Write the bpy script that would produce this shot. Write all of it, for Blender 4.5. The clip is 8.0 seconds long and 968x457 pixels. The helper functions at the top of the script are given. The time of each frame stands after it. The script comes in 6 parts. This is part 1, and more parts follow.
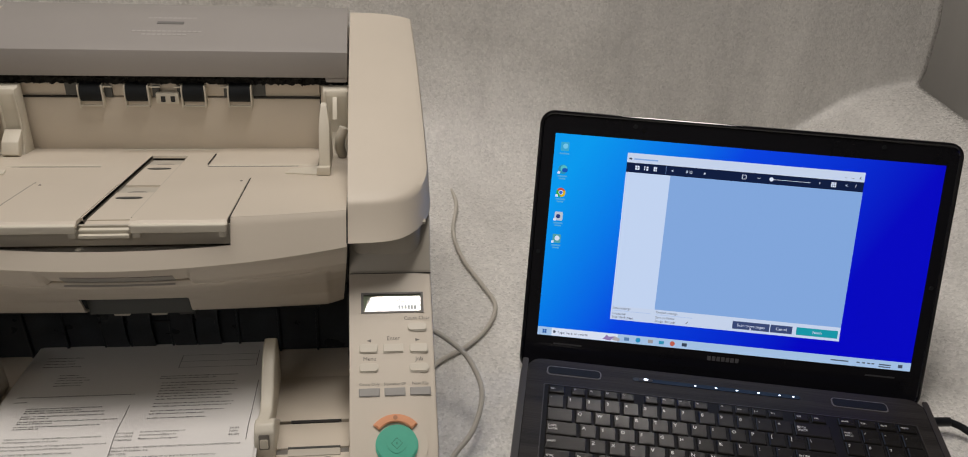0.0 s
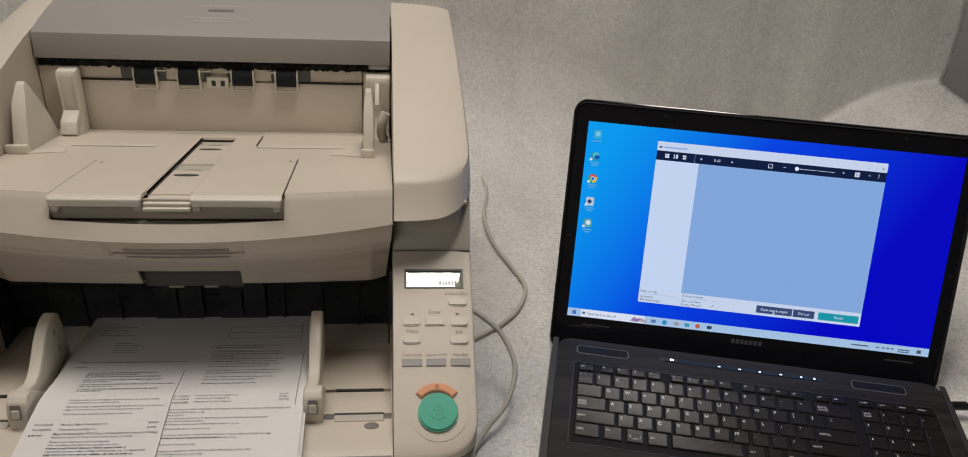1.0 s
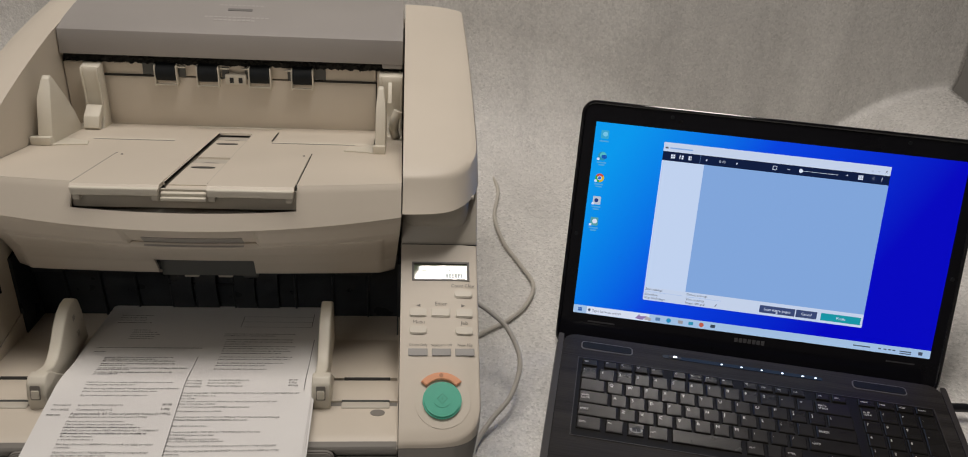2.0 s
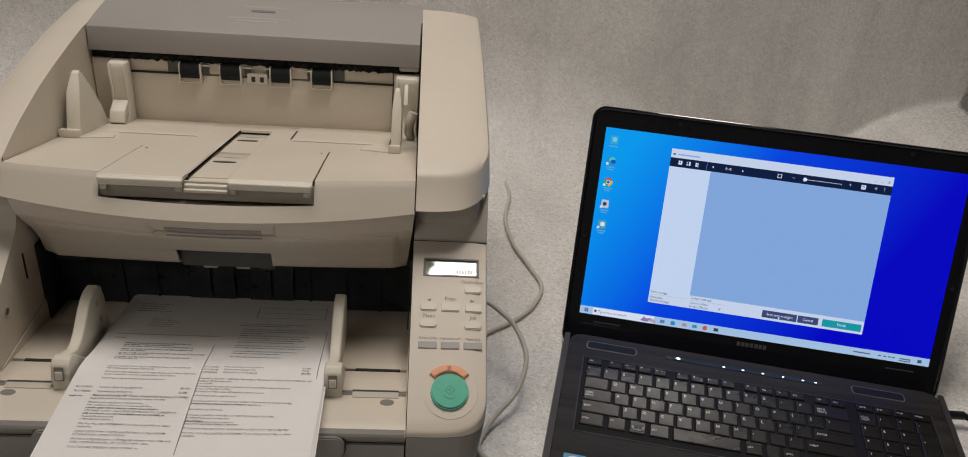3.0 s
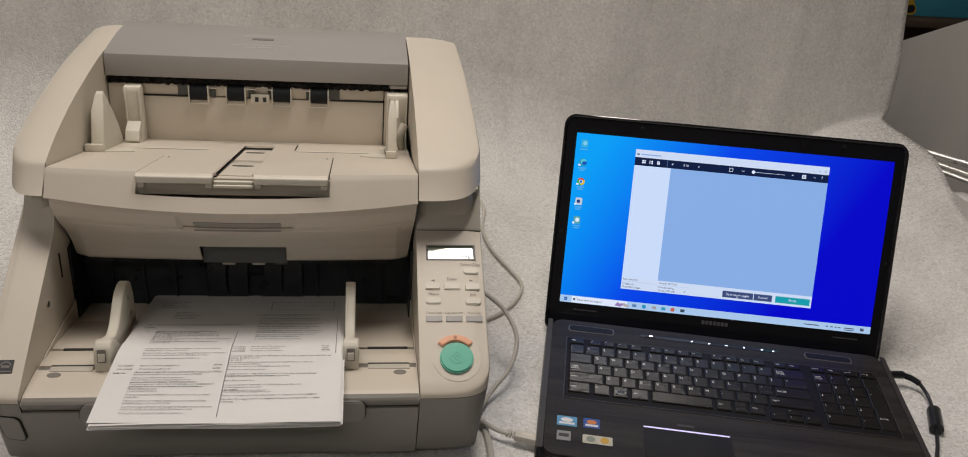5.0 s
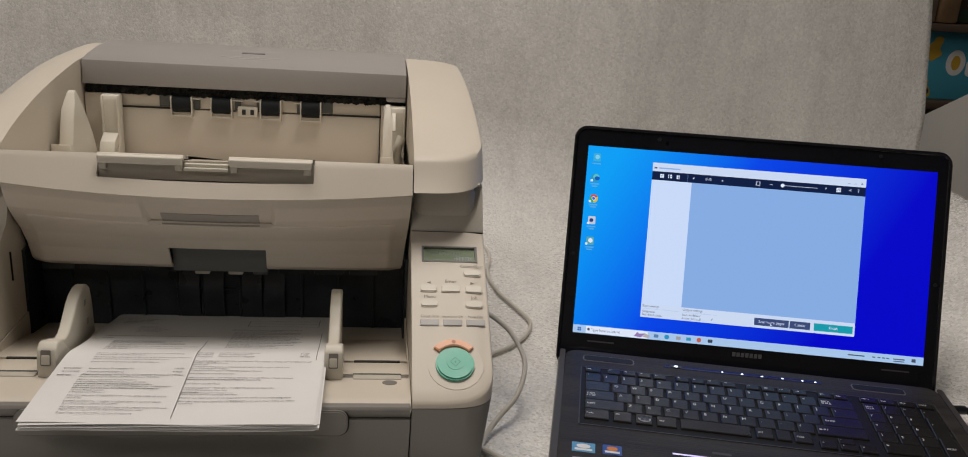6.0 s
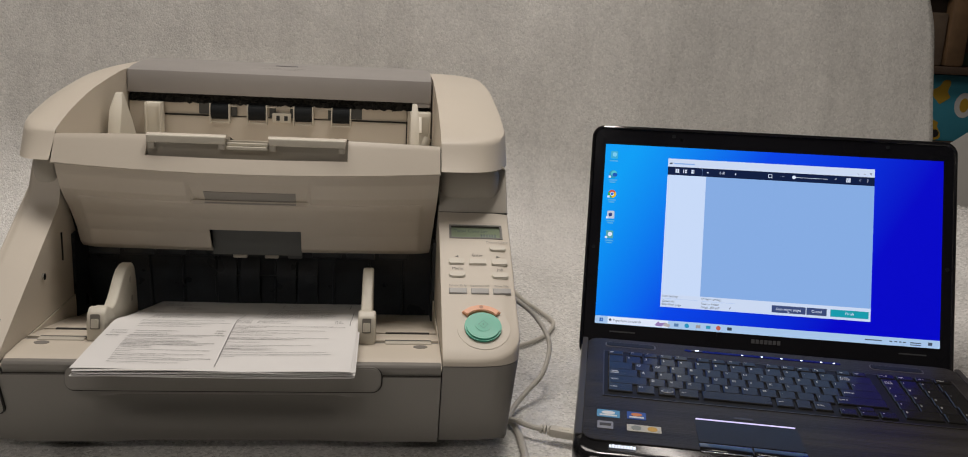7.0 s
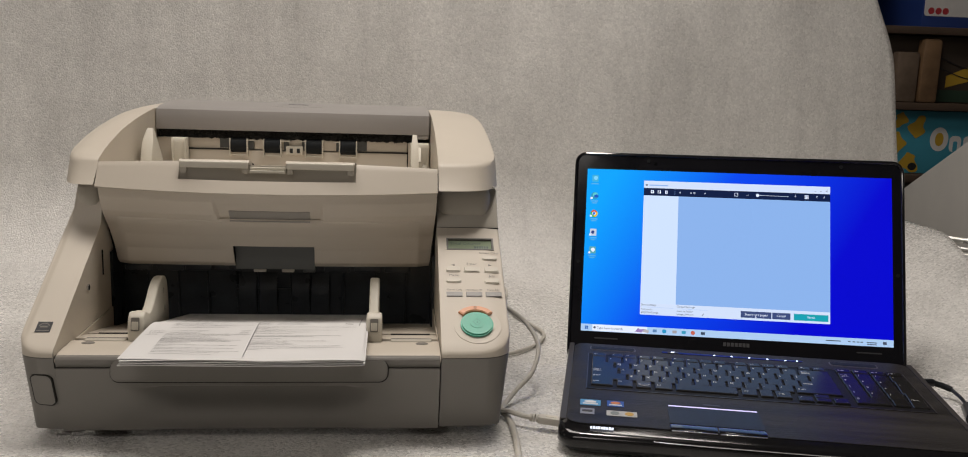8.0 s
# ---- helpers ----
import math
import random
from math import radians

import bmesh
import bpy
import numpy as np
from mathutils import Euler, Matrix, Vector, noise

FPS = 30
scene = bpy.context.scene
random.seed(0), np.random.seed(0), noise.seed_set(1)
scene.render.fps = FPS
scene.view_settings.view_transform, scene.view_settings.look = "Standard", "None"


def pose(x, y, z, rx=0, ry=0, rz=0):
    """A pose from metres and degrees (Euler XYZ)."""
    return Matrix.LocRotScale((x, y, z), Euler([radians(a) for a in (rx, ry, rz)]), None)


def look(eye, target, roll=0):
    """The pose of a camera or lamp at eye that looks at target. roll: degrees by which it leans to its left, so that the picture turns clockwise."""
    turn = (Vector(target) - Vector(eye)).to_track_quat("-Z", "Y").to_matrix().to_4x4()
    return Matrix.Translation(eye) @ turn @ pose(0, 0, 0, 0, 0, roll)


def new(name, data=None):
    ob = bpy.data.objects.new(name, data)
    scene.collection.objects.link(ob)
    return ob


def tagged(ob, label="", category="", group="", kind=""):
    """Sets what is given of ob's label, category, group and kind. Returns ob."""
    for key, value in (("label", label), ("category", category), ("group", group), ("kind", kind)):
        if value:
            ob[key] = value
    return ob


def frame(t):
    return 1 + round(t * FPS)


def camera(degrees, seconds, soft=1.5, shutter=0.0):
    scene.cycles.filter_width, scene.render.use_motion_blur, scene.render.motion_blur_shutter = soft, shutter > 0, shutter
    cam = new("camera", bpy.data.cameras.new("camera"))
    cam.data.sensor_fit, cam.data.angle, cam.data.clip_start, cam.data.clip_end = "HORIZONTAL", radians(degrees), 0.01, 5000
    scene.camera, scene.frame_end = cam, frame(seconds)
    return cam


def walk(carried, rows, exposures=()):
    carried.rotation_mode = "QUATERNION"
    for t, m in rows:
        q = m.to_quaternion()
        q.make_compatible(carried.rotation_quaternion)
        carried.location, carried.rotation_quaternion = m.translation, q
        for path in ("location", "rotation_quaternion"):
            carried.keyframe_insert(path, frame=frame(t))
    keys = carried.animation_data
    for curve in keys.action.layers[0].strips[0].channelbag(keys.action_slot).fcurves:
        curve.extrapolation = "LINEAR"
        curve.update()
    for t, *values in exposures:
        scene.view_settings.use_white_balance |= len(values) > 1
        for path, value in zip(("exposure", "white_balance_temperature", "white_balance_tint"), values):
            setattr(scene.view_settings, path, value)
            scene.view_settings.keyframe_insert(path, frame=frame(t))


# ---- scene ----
cam = camera(56.4, 8.0, 1.0)
METRES = 0.7245
START = pose(0.1833, -0.5069, 0.6270, -31.118, -3.24, -6.75)
ROWS = [
    (0.0, 0.0, 0.0, 0.0, 0.0, 0.0, -0.0),
    (0.5, -0.0241, -0.0311, -0.0122, 0.56, -0.22, -0.54),
    (1.0, -0.0288, -0.0528, -0.0186, 0.92, -0.28, -0.92),
    (1.5, -0.031, -0.0734, -0.0259, 1.2, -0.26, -1.34),
    (3.0, -0.0089, -0.118, -0.0465, 2.82, 0.64, -3.14),
    (3.5, -0.0691, -0.152, -0.0676, 1.68, 1.14, -2.62),
    (4.0, -0.1222, -0.2115, -0.0974, -0.64, 2.56, -0.49),
    (4.5, -0.1251, -0.241, -0.1207, -0.57, 3.44, -0.53),
    (5.0, -0.0709, -0.2637, -0.1544, -0.58, 4.49, -0.84),
    (6.5, -0.043, -0.0582, -0.4009, 0.99, 15.88, -0.69),
    (7.0, -0.067, -0.1197, -0.4591, 1.3, 17.78, -0.34),
    (7.5, -0.0649, -0.2127, -0.5246, 1.72, 18.36, 0.33),
    (8.0, -0.0513, -0.2473, -0.5592, 1.69, 20.89, 0.5),
]
PATH = [(t, START @ pose(METRES * x, METRES * y, METRES * z, 90 + pitch, roll, yaw)) for t, x, y, z, yaw, pitch, roll in ROWS]
PATH += [
    (1.7, look((0.158, -0.564, 0.634), (0.363, 1.137, -0.398), 4.3)),
    (2.8, look((0.177, -0.586, 0.646), (0.334, 1.121, -0.384), 4.9)),
    (5.2, look((0.111, -0.714, 0.605), (0.395, 1.070, -0.254), 4.9)),
    (6.3, look((0.139, -0.677, 0.421), (0.368, 1.229, -0.136), 3.7)),
]
walk(cam, sorted(PATH, key=lambda row: row[0]), [(0.0, -0.20), (3.5, -0.23), (4.5, -0.16), (5.0, -0.07), (6.5, -0.10), (7.0, -0.09), (8.0, 0.07)])


# ---- light ----
world = bpy.data.worlds.new("room_air")
world.use_nodes = True
world.node_tree.nodes["Background"].inputs[0].default_value = (0.9, 0.93, 1.0, 1)
world.node_tree.nodes["Background"].inputs[1].default_value = 0.04
scene.world = world
scene.view_settings.exposure = 0.0


def area_lamp(name, at, size_x, size_y, watts, colour, turn=0):
    data = bpy.data.lights.new(name, "AREA")
    data.shape, data.size, data.size_y, data.energy, data.color = "RECTANGLE", size_x, size_y, watts, colour
    ob = new(name, data)
    ob.matrix_world = pose(*at, 0, 0, turn)
    return ob


area_lamp("ceiling_lamp_table", (0.300, 0.035, 1.35), 0.115, 0.34, 4.7, (1.0, 0.925, 0.85), -28)
# added fill for the backdrop and the foam, no known source
area_lamp("fill_lamp_side", (-0.25, 0.38, 2.25), 1.2, 0.7, 24, (1.0, 0.92, 0.85))
# added frontal fill from behind the camera, no known source
area_lamp("fill_lamp_room", (-0.9, -2.1, 2.1), 1.2, 0.5, 15, (1.0, 0.92, 0.85))
area_lamp("ceiling_lamp_rear", (1.02, 1.64, 2.3), 0.20, 0.60, 6.0, (1.0, 0.92, 0.85), 39)


# ---- materials ----
def mat(name, colour, rough=0.5, metal=0.0, var=0.06, scale=30.0, bump=0.0, bump_scale=900.0, spec=0.5, coat=0.0, stretch=(1, 1, 1), per_object=0.0, emit=None, glow=0.0):
    m = bpy.data.materials.new(name)
    m.use_nodes = True
    t = m.node_tree
    b = t.nodes["Principled BSDF"]
    b.inputs["Roughness"].default_value = rough
    b.inputs["Metallic"].default_value = metal
    b.inputs["Specular IOR Level"].default_value = spec
    b.inputs["Coat Weight"].default_value = coat
    b.inputs["Coat Roughness"].default_value = 0.08
    co = t.nodes.new("ShaderNodeTexCoord")
    mp = t.nodes.new("ShaderNodeMapping")
    mp.inputs["Scale"].default_value = stretch
    t.links.new(co.outputs["Object"], mp.inputs["Vector"])
    big = t.nodes.new("ShaderNodeTexNoise")
    big.inputs["Scale"].default_value = scale
    big.inputs["Detail"].default_value = 4
    fine = t.nodes.new("ShaderNodeTexNoise")
    fine.inputs["Scale"].default_value = bump_scale
    fine.inputs["Detail"].default_value = 2
    for n in (big, fine):
        t.links.new(mp.outputs["Vector"], n.inputs["Vector"])
    add = t.nodes.new("ShaderNodeMath")
    add.operation = "ADD"
    t.links.new(big.outputs["Fac"], add.inputs[0])
    last = big.outputs["Fac"]
    if per_object:
        info = t.nodes.new("ShaderNodeObjectInfo")
        mul = t.nodes.new("ShaderNodeMath")
        mul.operation = "MULTIPLY"
        mul.inputs[1].default_value = per_object
        t.links.new(info.outputs["Random"], mul.inputs[0])
        t.links.new(mul.outputs[0], add.inputs[1])
    else:
        mul = t.nodes.new("ShaderNodeMath")
        mul.operation = "MULTIPLY_ADD"
        mul.inputs[1].default_value = 0.5
        mul.inputs[2].default_value = -0.25
        t.links.new(fine.outputs["Fac"], mul.inputs[0])
        t.links.new(mul.outputs[0], add.inputs[1])
    mix = t.nodes.new("ShaderNodeMix")
    mix.data_type = "RGBA"
    mix.inputs[6].default_value = (*[max(0, c * (1 - 2 * var)) for c in colour], 1)
    mix.inputs[7].default_value = (*[min(1, c * (1 + 2 * var)) for c in colour], 1)
    t.links.new(add.outputs[0], mix.inputs[0])
    t.links.new(mix.outputs[2], b.inputs["Base Color"])
    rr = t.nodes.new("ShaderNodeMapRange")
    rr.inputs[3].default_value = max(0.02, rough - 0.08)
    rr.inputs[4].default_value = min(1, rough + 0.08)
    t.links.new(big.outputs["Fac"], rr.inputs[0])
    t.links.new(rr.outputs[0], b.inputs["Roughness"])
    if bump:
        bp = t.nodes.new("ShaderNodeBump")
        bp.inputs["Strength"].default_value = bump
        bp.inputs["Distance"].default_value = 0.0006
        t.links.new(fine.outputs["Fac"], bp.inputs["Height"])
        t.links.new(bp.outputs[0], b.inputs["Normal"])
    if emit:
        b.inputs["Emission Color"].default_value = (*emit, 1)
        b.inputs["Emission Strength"].default_value = glow
    return m


def foam_material():
    """White packing foam: small shiny pebbles, each a little different, with faint smudges and long soft folds."""
    m = mat("packing_foam", (0.78, 0.765, 0.735), 0.30, 0, 0.10, 7.0, 0, 520, 0.6, 0.0, (1.0, 0.6, 0.30))
    t = m.node_tree
    b = t.nodes["Principled BSDF"]
    co = t.nodes["Texture Coordinate"]

    def node(kind, **values):
        n = t.nodes.new(kind)
        for k, v in values.items():
            n.inputs[k].default_value = v
        return n

    def math_node(op, a, c, third=None):
        n = t.nodes.new("ShaderNodeMath")
        n.operation = op
        for k, v in enumerate((a, c, third)):
            if v is None:
                continue
            if isinstance(v, (int, float)):
                n.inputs[k].default_value = v
            else:
                t.links.new(v, n.inputs[k])
        return n.outputs[0]
    warp = node("ShaderNodeTexNoise", Scale=160.0, Detail=2.0)
    t.links.new(co.outputs["Object"], warp.inputs["Vector"])
    shift = t.nodes.new("ShaderNodeVectorMath")
    shift.operation = "MULTIPLY_ADD"
    shift.inputs[1].default_value = (0.006, 0.006, 0.006)
    t.links.new(warp.outputs["Color"], shift.inputs[0])
    t.links.new(co.outputs["Object"], shift.inputs[2])
    cells = node("ShaderNodeTexVoronoi", Scale=330.0)
    t.links.new(shift.outputs[0], cells.inputs["Vector"])
    grit = node("ShaderNodeTexNoise", Scale=1000.0, Detail=3.0, Roughness=0.65)
    folds = node("ShaderNodeTexNoise", Scale=11.0, Detail=4.0)
    smudge = node("ShaderNodeTexNoise", Scale=26.0, Detail=6.0, Roughness=0.72)
    for n in (grit, folds, smudge):
        t.links.new(co.outputs["Object"], n.inputs["Vector"])
    tone = t.nodes.new("ShaderNodeSeparateColor")
    t.links.new(cells.outputs["Color"], tone.inputs[0])
    # each pebble has its own tone; smudges lie across them
    base = b.inputs["Base Color"].links[0].from_socket
    grey = math_node("MULTIPLY_ADD", tone.outputs[0], 0.15, 0.86)
    grey = math_node("MULTIPLY", grey, math_node("MULTIPLY_ADD", smudge.outputs["Fac"], 0.36, 0.84))
    # long faint grime streaks down the sheet
    along = t.nodes.new("ShaderNodeMapping")
    along.inputs["Scale"].default_value = (13.0, 5.0, 1.5)
    t.links.new(co.outputs["Object"], along.inputs["Vector"])
    streak = node("ShaderNodeTexNoise", Scale=1.0, Detail=5.0, Roughness=0.6)
    t.links.new(along.outputs[0], streak.inputs["Vector"])
    worn = t.nodes.new("ShaderNodeMapRange")
    for k, v in ((1, 0.46), (2, 0.72), (3, 1.02), (4, 0.87)):
        worn.inputs[k].default_value = v
    # more grime to the right; this also paints in the dimmer light there
    place = t.nodes.new("ShaderNodeSeparateXYZ")
    t.links.new(co.outputs["Object"], place.inputs[0])
    right_end = t.nodes.new("ShaderNodeMapRange")
    for k, v in ((1, 0.70), (2, 0.95), (3, 0.0), (4, 0.15)):
        right_end.inputs[k].default_value = v
    t.links.new(place.outputs[0], right_end.inputs[0])
    t.links.new(math_node("ADD", streak.outputs["Fac"], right_end.outputs[0]), worn.inputs[0])
    grey = math_node("MULTIPLY", grey, worn.outputs[0])
    hsv = t.nodes.new("ShaderNodeHueSaturation")
    t.links.new(base, hsv.inputs["Color"])
    t.links.new(grey, hsv.inputs["Value"])
    t.links.new(hsv.outputs[0], b.inputs["Base Color"])
    # a few pebbles shine
    gloss = math_node("MULTIPLY_ADD", tone.outputs[1], 0.42, 0.14)
    t.links.new(gloss, b.inputs["Roughness"])
    h = math_node("MULTIPLY_ADD", cells.outputs["Distance"], -1.1, math_node("MULTIPLY", grit.outputs["Fac"], 0.7))
    h = math_node("MULTIPLY_ADD", folds.outputs["Fac"], 2.2, h)
    # some cell walls are clear film and glint
    facets = node("ShaderNodeBump", Strength=0.70, Distance=0.0013)
    t.links.new(math_node("MULTIPLY_ADD", cells.outputs["Distance"], -0.8, grit.outputs["Fac"]), facets.inputs["Height"])
    t.links.new(facets.outputs[0], b.inputs["Coat Normal"])
    b.inputs["Coat Roughness"].default_value = 0.10
    t.links.new(math_node("MULTIPLY", math_node("GREATER_THAN", tone.outputs[2], 0.40), 1.0), b.inputs["Coat Weight"])
    bp = node("ShaderNodeBump", Strength=0.55, Distance=0.0011)
    t.links.new(h, bp.inputs["Height"])
    t.links.new(bp.outputs[0], b.inputs["Normal"])
    return m


FOAM = foam_material()


def plain_gloss(m, rough):
    """An even gloss, for glass."""
    b = m.node_tree.nodes["Principled BSDF"]
    for link in list(b.inputs["Roughness"].links):
        m.node_tree.links.remove(link)
    b.inputs["Roughness"].default_value = rough
    return m


BEIGE = mat("beige_plastic", (0.62, 0.56, 0.475), 0.48, 0, 0.03, 12, 0.10, 1500)
BEIGE_LIGHT = mat("pale_plastic", (0.66, 0.62, 0.53), 0.45, 0, 0.03, 14, 0.10, 1500)
# beige plastic darkened for shade: under the wings, in recesses, on inner floors
BEIGE_SHADE = mat("shaded_beige_plastic", (0.50, 0.465, 0.40), 0.5, 0, 0.03, 14, 0.10, 1500)
LOWER_GREY = mat("warm_grey_plastic", (0.215, 0.203, 0.185), 0.48, 0, 0.04, 12, 0.12, 1500)
COVER_GREY = mat("cover_grey_plastic", (0.335, 0.315, 0.30), 0.42, 0, 0.03, 12, 0.10, 1500)
DARK_GREY = mat("dark_grey_plastic", (0.065, 0.068, 0.066), 0.35, 0, 0.08, 20, 0.1, 1200)
DUSTY = mat("dusty_charcoal", (0.019, 0.019, 0.018), 0.8, 0, 0.6, 160, 0.6, 400, 0.08)
BLACK = mat("black_plastic", (0.012, 0.013, 0.016), 0.30, 0, 0.15, 30, 0.05, 1200)
INNER = mat("blue_black_plastic", (0.024, 0.028, 0.033), 0.30, 0, 0.35, 40, 0.1, 700, 0.36)
RUBBER = mat("black_rubber", (0.012, 0.014, 0.016), 0.55, 0, 0.2, 80, 0.3, 900, 0.16)
SLIT = mat("seam_shadow_gap", (0.02, 0.019, 0.017), 0.8)
KEY_BEIGE = mat("key_beige", (0.62, 0.575, 0.49), 0.4, 0, 0.02, 40)
KEY_GREY = mat("key_grey", (0.30, 0.29, 0.275), 0.4, 0, 0.03, 40)
GREEN = mat("green_button", (0.06, 0.43, 0.30), 0.38, 0, 0.05, 60)
ORANGE = mat("orange_button", (0.75, 0.33, 0.16), 0.38, 0, 0.05, 60)
PRINT_GREY = mat("printed_grey", (0.20, 0.185, 0.165), 0.6)
PRINT_BLACK = mat("printed_black", (0.05, 0.05, 0.055), 0.7)
PRINT_WHITE = mat("printed_white", (0.70, 0.69, 0.68), 0.5)
PAPER = mat("office_paper", (0.74, 0.73, 0.72), 0.75, 0, 0.02, 25, 0.15, 700, 0.3)
STEEL = mat("steel", (0.6, 0.6, 0.6), 0.25, 1.0, 0.05, 60)
CABLE = mat("beige_cable", (0.56, 0.53, 0.47), 0.5, 0, 0.05, 80)
LCD_GLASS = plain_gloss(mat("lcd_glass", (0.27, 0.33, 0.23), 0.06, 0, 0.05, 30, 0, 900, 0.9), 0.03)
LAP_DECK = mat("brushed_black_deck", (0.027, 0.0245, 0.0225), 0.46, 0.0, 0.5, 60, 0.5, 900, 0.15, 0.0, (0.03, 1, 1))
LAP_BODY = mat("gloss_black", (0.007, 0.007, 0.008), 0.14, 0, 0.12, 20, 0, 900, 0.4, 0.25)
LAP_EDGE = mat("smoky_edge", (0.045, 0.041, 0.040), 0.38, 0.0, 0.1, 20, 0, 900, 0.4, 0.0)
KEY_BED = mat("keyboard_bed_grey", (0.008, 0.0075, 0.0072), 0.55, 0, 0.1, 30, 0.1, 900, 0.2)
KEYCAP = mat("keycap_black", (0.015, 0.0142, 0.0138), 0.24, 0, 0.12, 50, 0.05, 1300, 0.40, 0.0, (1, 1, 1), 0.5)
LEGEND = mat("key_legend", (0.80, 0.80, 0.79), 0.5)
CHROME = mat("bright_trim", (0.75, 0.75, 0.78), 0.16, 1.0, 0.04, 30)
WHITE_PLASTIC = mat("white_plastic", (0.74, 0.73, 0.70), 0.4, 0, 0.03, 20)


def glow_mat(name, colour, strength, rough=0.25):
    return mat(name, tuple(c * 0.04 for c in colour), rough, 0, 0.0, 10, 0, 900, 0.12, 0, (1, 1, 1), 0, colour, strength)


def finish(bm, material, sharp=35):
    bmesh.ops.recalc_face_normals(bm, faces=bm.faces)
    me = bpy.data.meshes.new("mesh")
    bm.to_mesh(me)
    bm.free()
    me.materials.append(material)
    me.shade_smooth()
    me.set_sharp_from_angle(angle=radians(sharp))
    return me


def thing(name, m, label, category, group="", kind=""):
    ob = new(name)
    ob.empty_display_size = 0.02
    ob.matrix_basis = m
    return tagged(ob, label, category, group, kind)


def part(name, bm, material, parent, label="", absolute=False, sharp=35):
    """One mesh under a thing or a part. absolute: its coordinates are the world's, and its parent is a thing at a plain place."""
    ob = new(name, bm if isinstance(bm, bpy.types.Mesh) else finish(bm, material, sharp))
    ob.data.name = name
    ob.parent = parent
    if absolute:
        ob.matrix_parent_inverse = parent.matrix_basis.inverted()
    return tagged(ob, label)


# ---- shapes ----
def bevel(bm, width, segs=2, angle=25):
    bm.normal_update()
    edges = [e for e in bm.edges if len(e.link_faces) == 2 and e.calc_face_angle(0) > radians(angle)]
    bmesh.ops.bevel(bm, geom=edges, offset=width, segments=segs, affect="EDGES", clamp_overlap=True, profile=0.5)
    return bm


def block(a, b, r=0.0, segs=2, bm=None):
    """A box from corner a to corner b with rounded edges."""
    one = bmesh.new()
    bmesh.ops.create_cube(one, size=1)
    for v in one.verts:
        v.co = Vector([a[i] + (b[i] - a[i]) * (v.co[i] + 0.5) for i in range(3)])
    if r:
        bevel(one, r, segs)
    return join(bm, one) if bm else one


def join(bm, other):
    me = bpy.data.meshes.new("tmp")
    other.to_mesh(me)
    other.free()
    bm.from_mesh(me)
    bpy.data.meshes.remove(me)
    return bm


def prism(poly, x0, x1, r=0.0, segs=2):
    """An outline in y and z, drawn out along x."""
    bm = bmesh.new()
    a = [bm.verts.new((x0, y, z)) for y, z in poly]
    b = [bm.verts.new((x1, y, z)) for y, z in poly]
    n = len(poly)
    bm.faces.new(a)
    bm.faces.new(b[::-1])
    for i in range(n):
        bm.faces.new((a[i], b[i], b[(i + 1) % n], a[(i + 1) % n]))
    bmesh.ops.recalc_face_normals(bm, faces=bm.faces)
    return bevel(bm, r, segs) if r else bm


def plate(outline, z0, z1, r=0.0, segs=2):
    """An outline in x and y with thickness."""
    bm = bmesh.new()
    a = [bm.verts.new((x, y, z0)) for x, y in outline]
    b = [bm.verts.new((x, y, z1)) for x, y in outline]
    n = len(outline)
    bm.faces.new(a[::-1])
    bm.faces.new(b)
    for i in range(n):
        bm.faces.new((a[i], a[(i + 1) % n], b[(i + 1) % n], b[i]))
    bmesh.ops.recalc_face_normals(bm, faces=bm.faces)
    if r:
        bm.normal_update()
        top = [e for e in bm.edges if all(abs(v.co.z - z1) < 1e-7 for v in e.verts)]
        bmesh.ops.bevel(bm, geom=top, offset=r, segments=segs, affect="EDGES", clamp_overlap=True)
    return bm


def rounded(x0, y0, x1, y1, r, n=5):
    """A rounded rectangle, counter-clockwise."""
    pts = []
    for cx, cy, a0 in ((x1 - r, y0 + r, -90), (x1 - r, y1 - r, 0), (x0 + r, y1 - r, 90), (x0 + r, y0 + r, 180)):
        for k in range(n + 1):
            a = radians(a0 + 90 * k / n)
            pts.append((cx + r * math.cos(a), cy + r * math.sin(a)))
    return pts


def sheet(fn, nu, nv, thick=0.0, bm=None):
    """A surface fn(u, v), u and v from 0 to 1, with thickness."""
    one = bmesh.new()
    vs = [[one.verts.new(fn(i / nu, j / nv)) for j in range(nv + 1)] for i in range(nu + 1)]
    for i in range(nu):
        for j in range(nv):
            one.faces.new((vs[i][j], vs[i + 1][j], vs[i + 1][j + 1], vs[i][j + 1]))
    bmesh.ops.recalc_face_normals(one, faces=one.faces)
    if thick:
        bmesh.ops.solidify(one, geom=one.faces[:], thickness=thick)
    return join(bm, one) if bm else one


def disc(cx, cy, r, z0, z1, n=32, edge=0.0, rx=None):
    return plate([(cx + (rx or r) * math.cos(2 * math.pi * k / n), cy + r * math.sin(2 * math.pi * k / n)) for k in range(n)], z0, z1, edge)


def rod(p, q, r, n=16, bm=None):
    one = bmesh.new()
    d = Vector(q) - Vector(p)
    bmesh.ops.create_cone(one, cap_ends=True, segments=n, radius1=r, radius2=r, depth=d.length)
    m = Matrix.Translation((Vector(p) + Vector(q)) / 2) @ d.to_track_quat("Z", "Y").to_matrix().to_4x4()
    bmesh.ops.transform(one, matrix=m, verts=one.verts)
    return join(bm, one) if bm else one


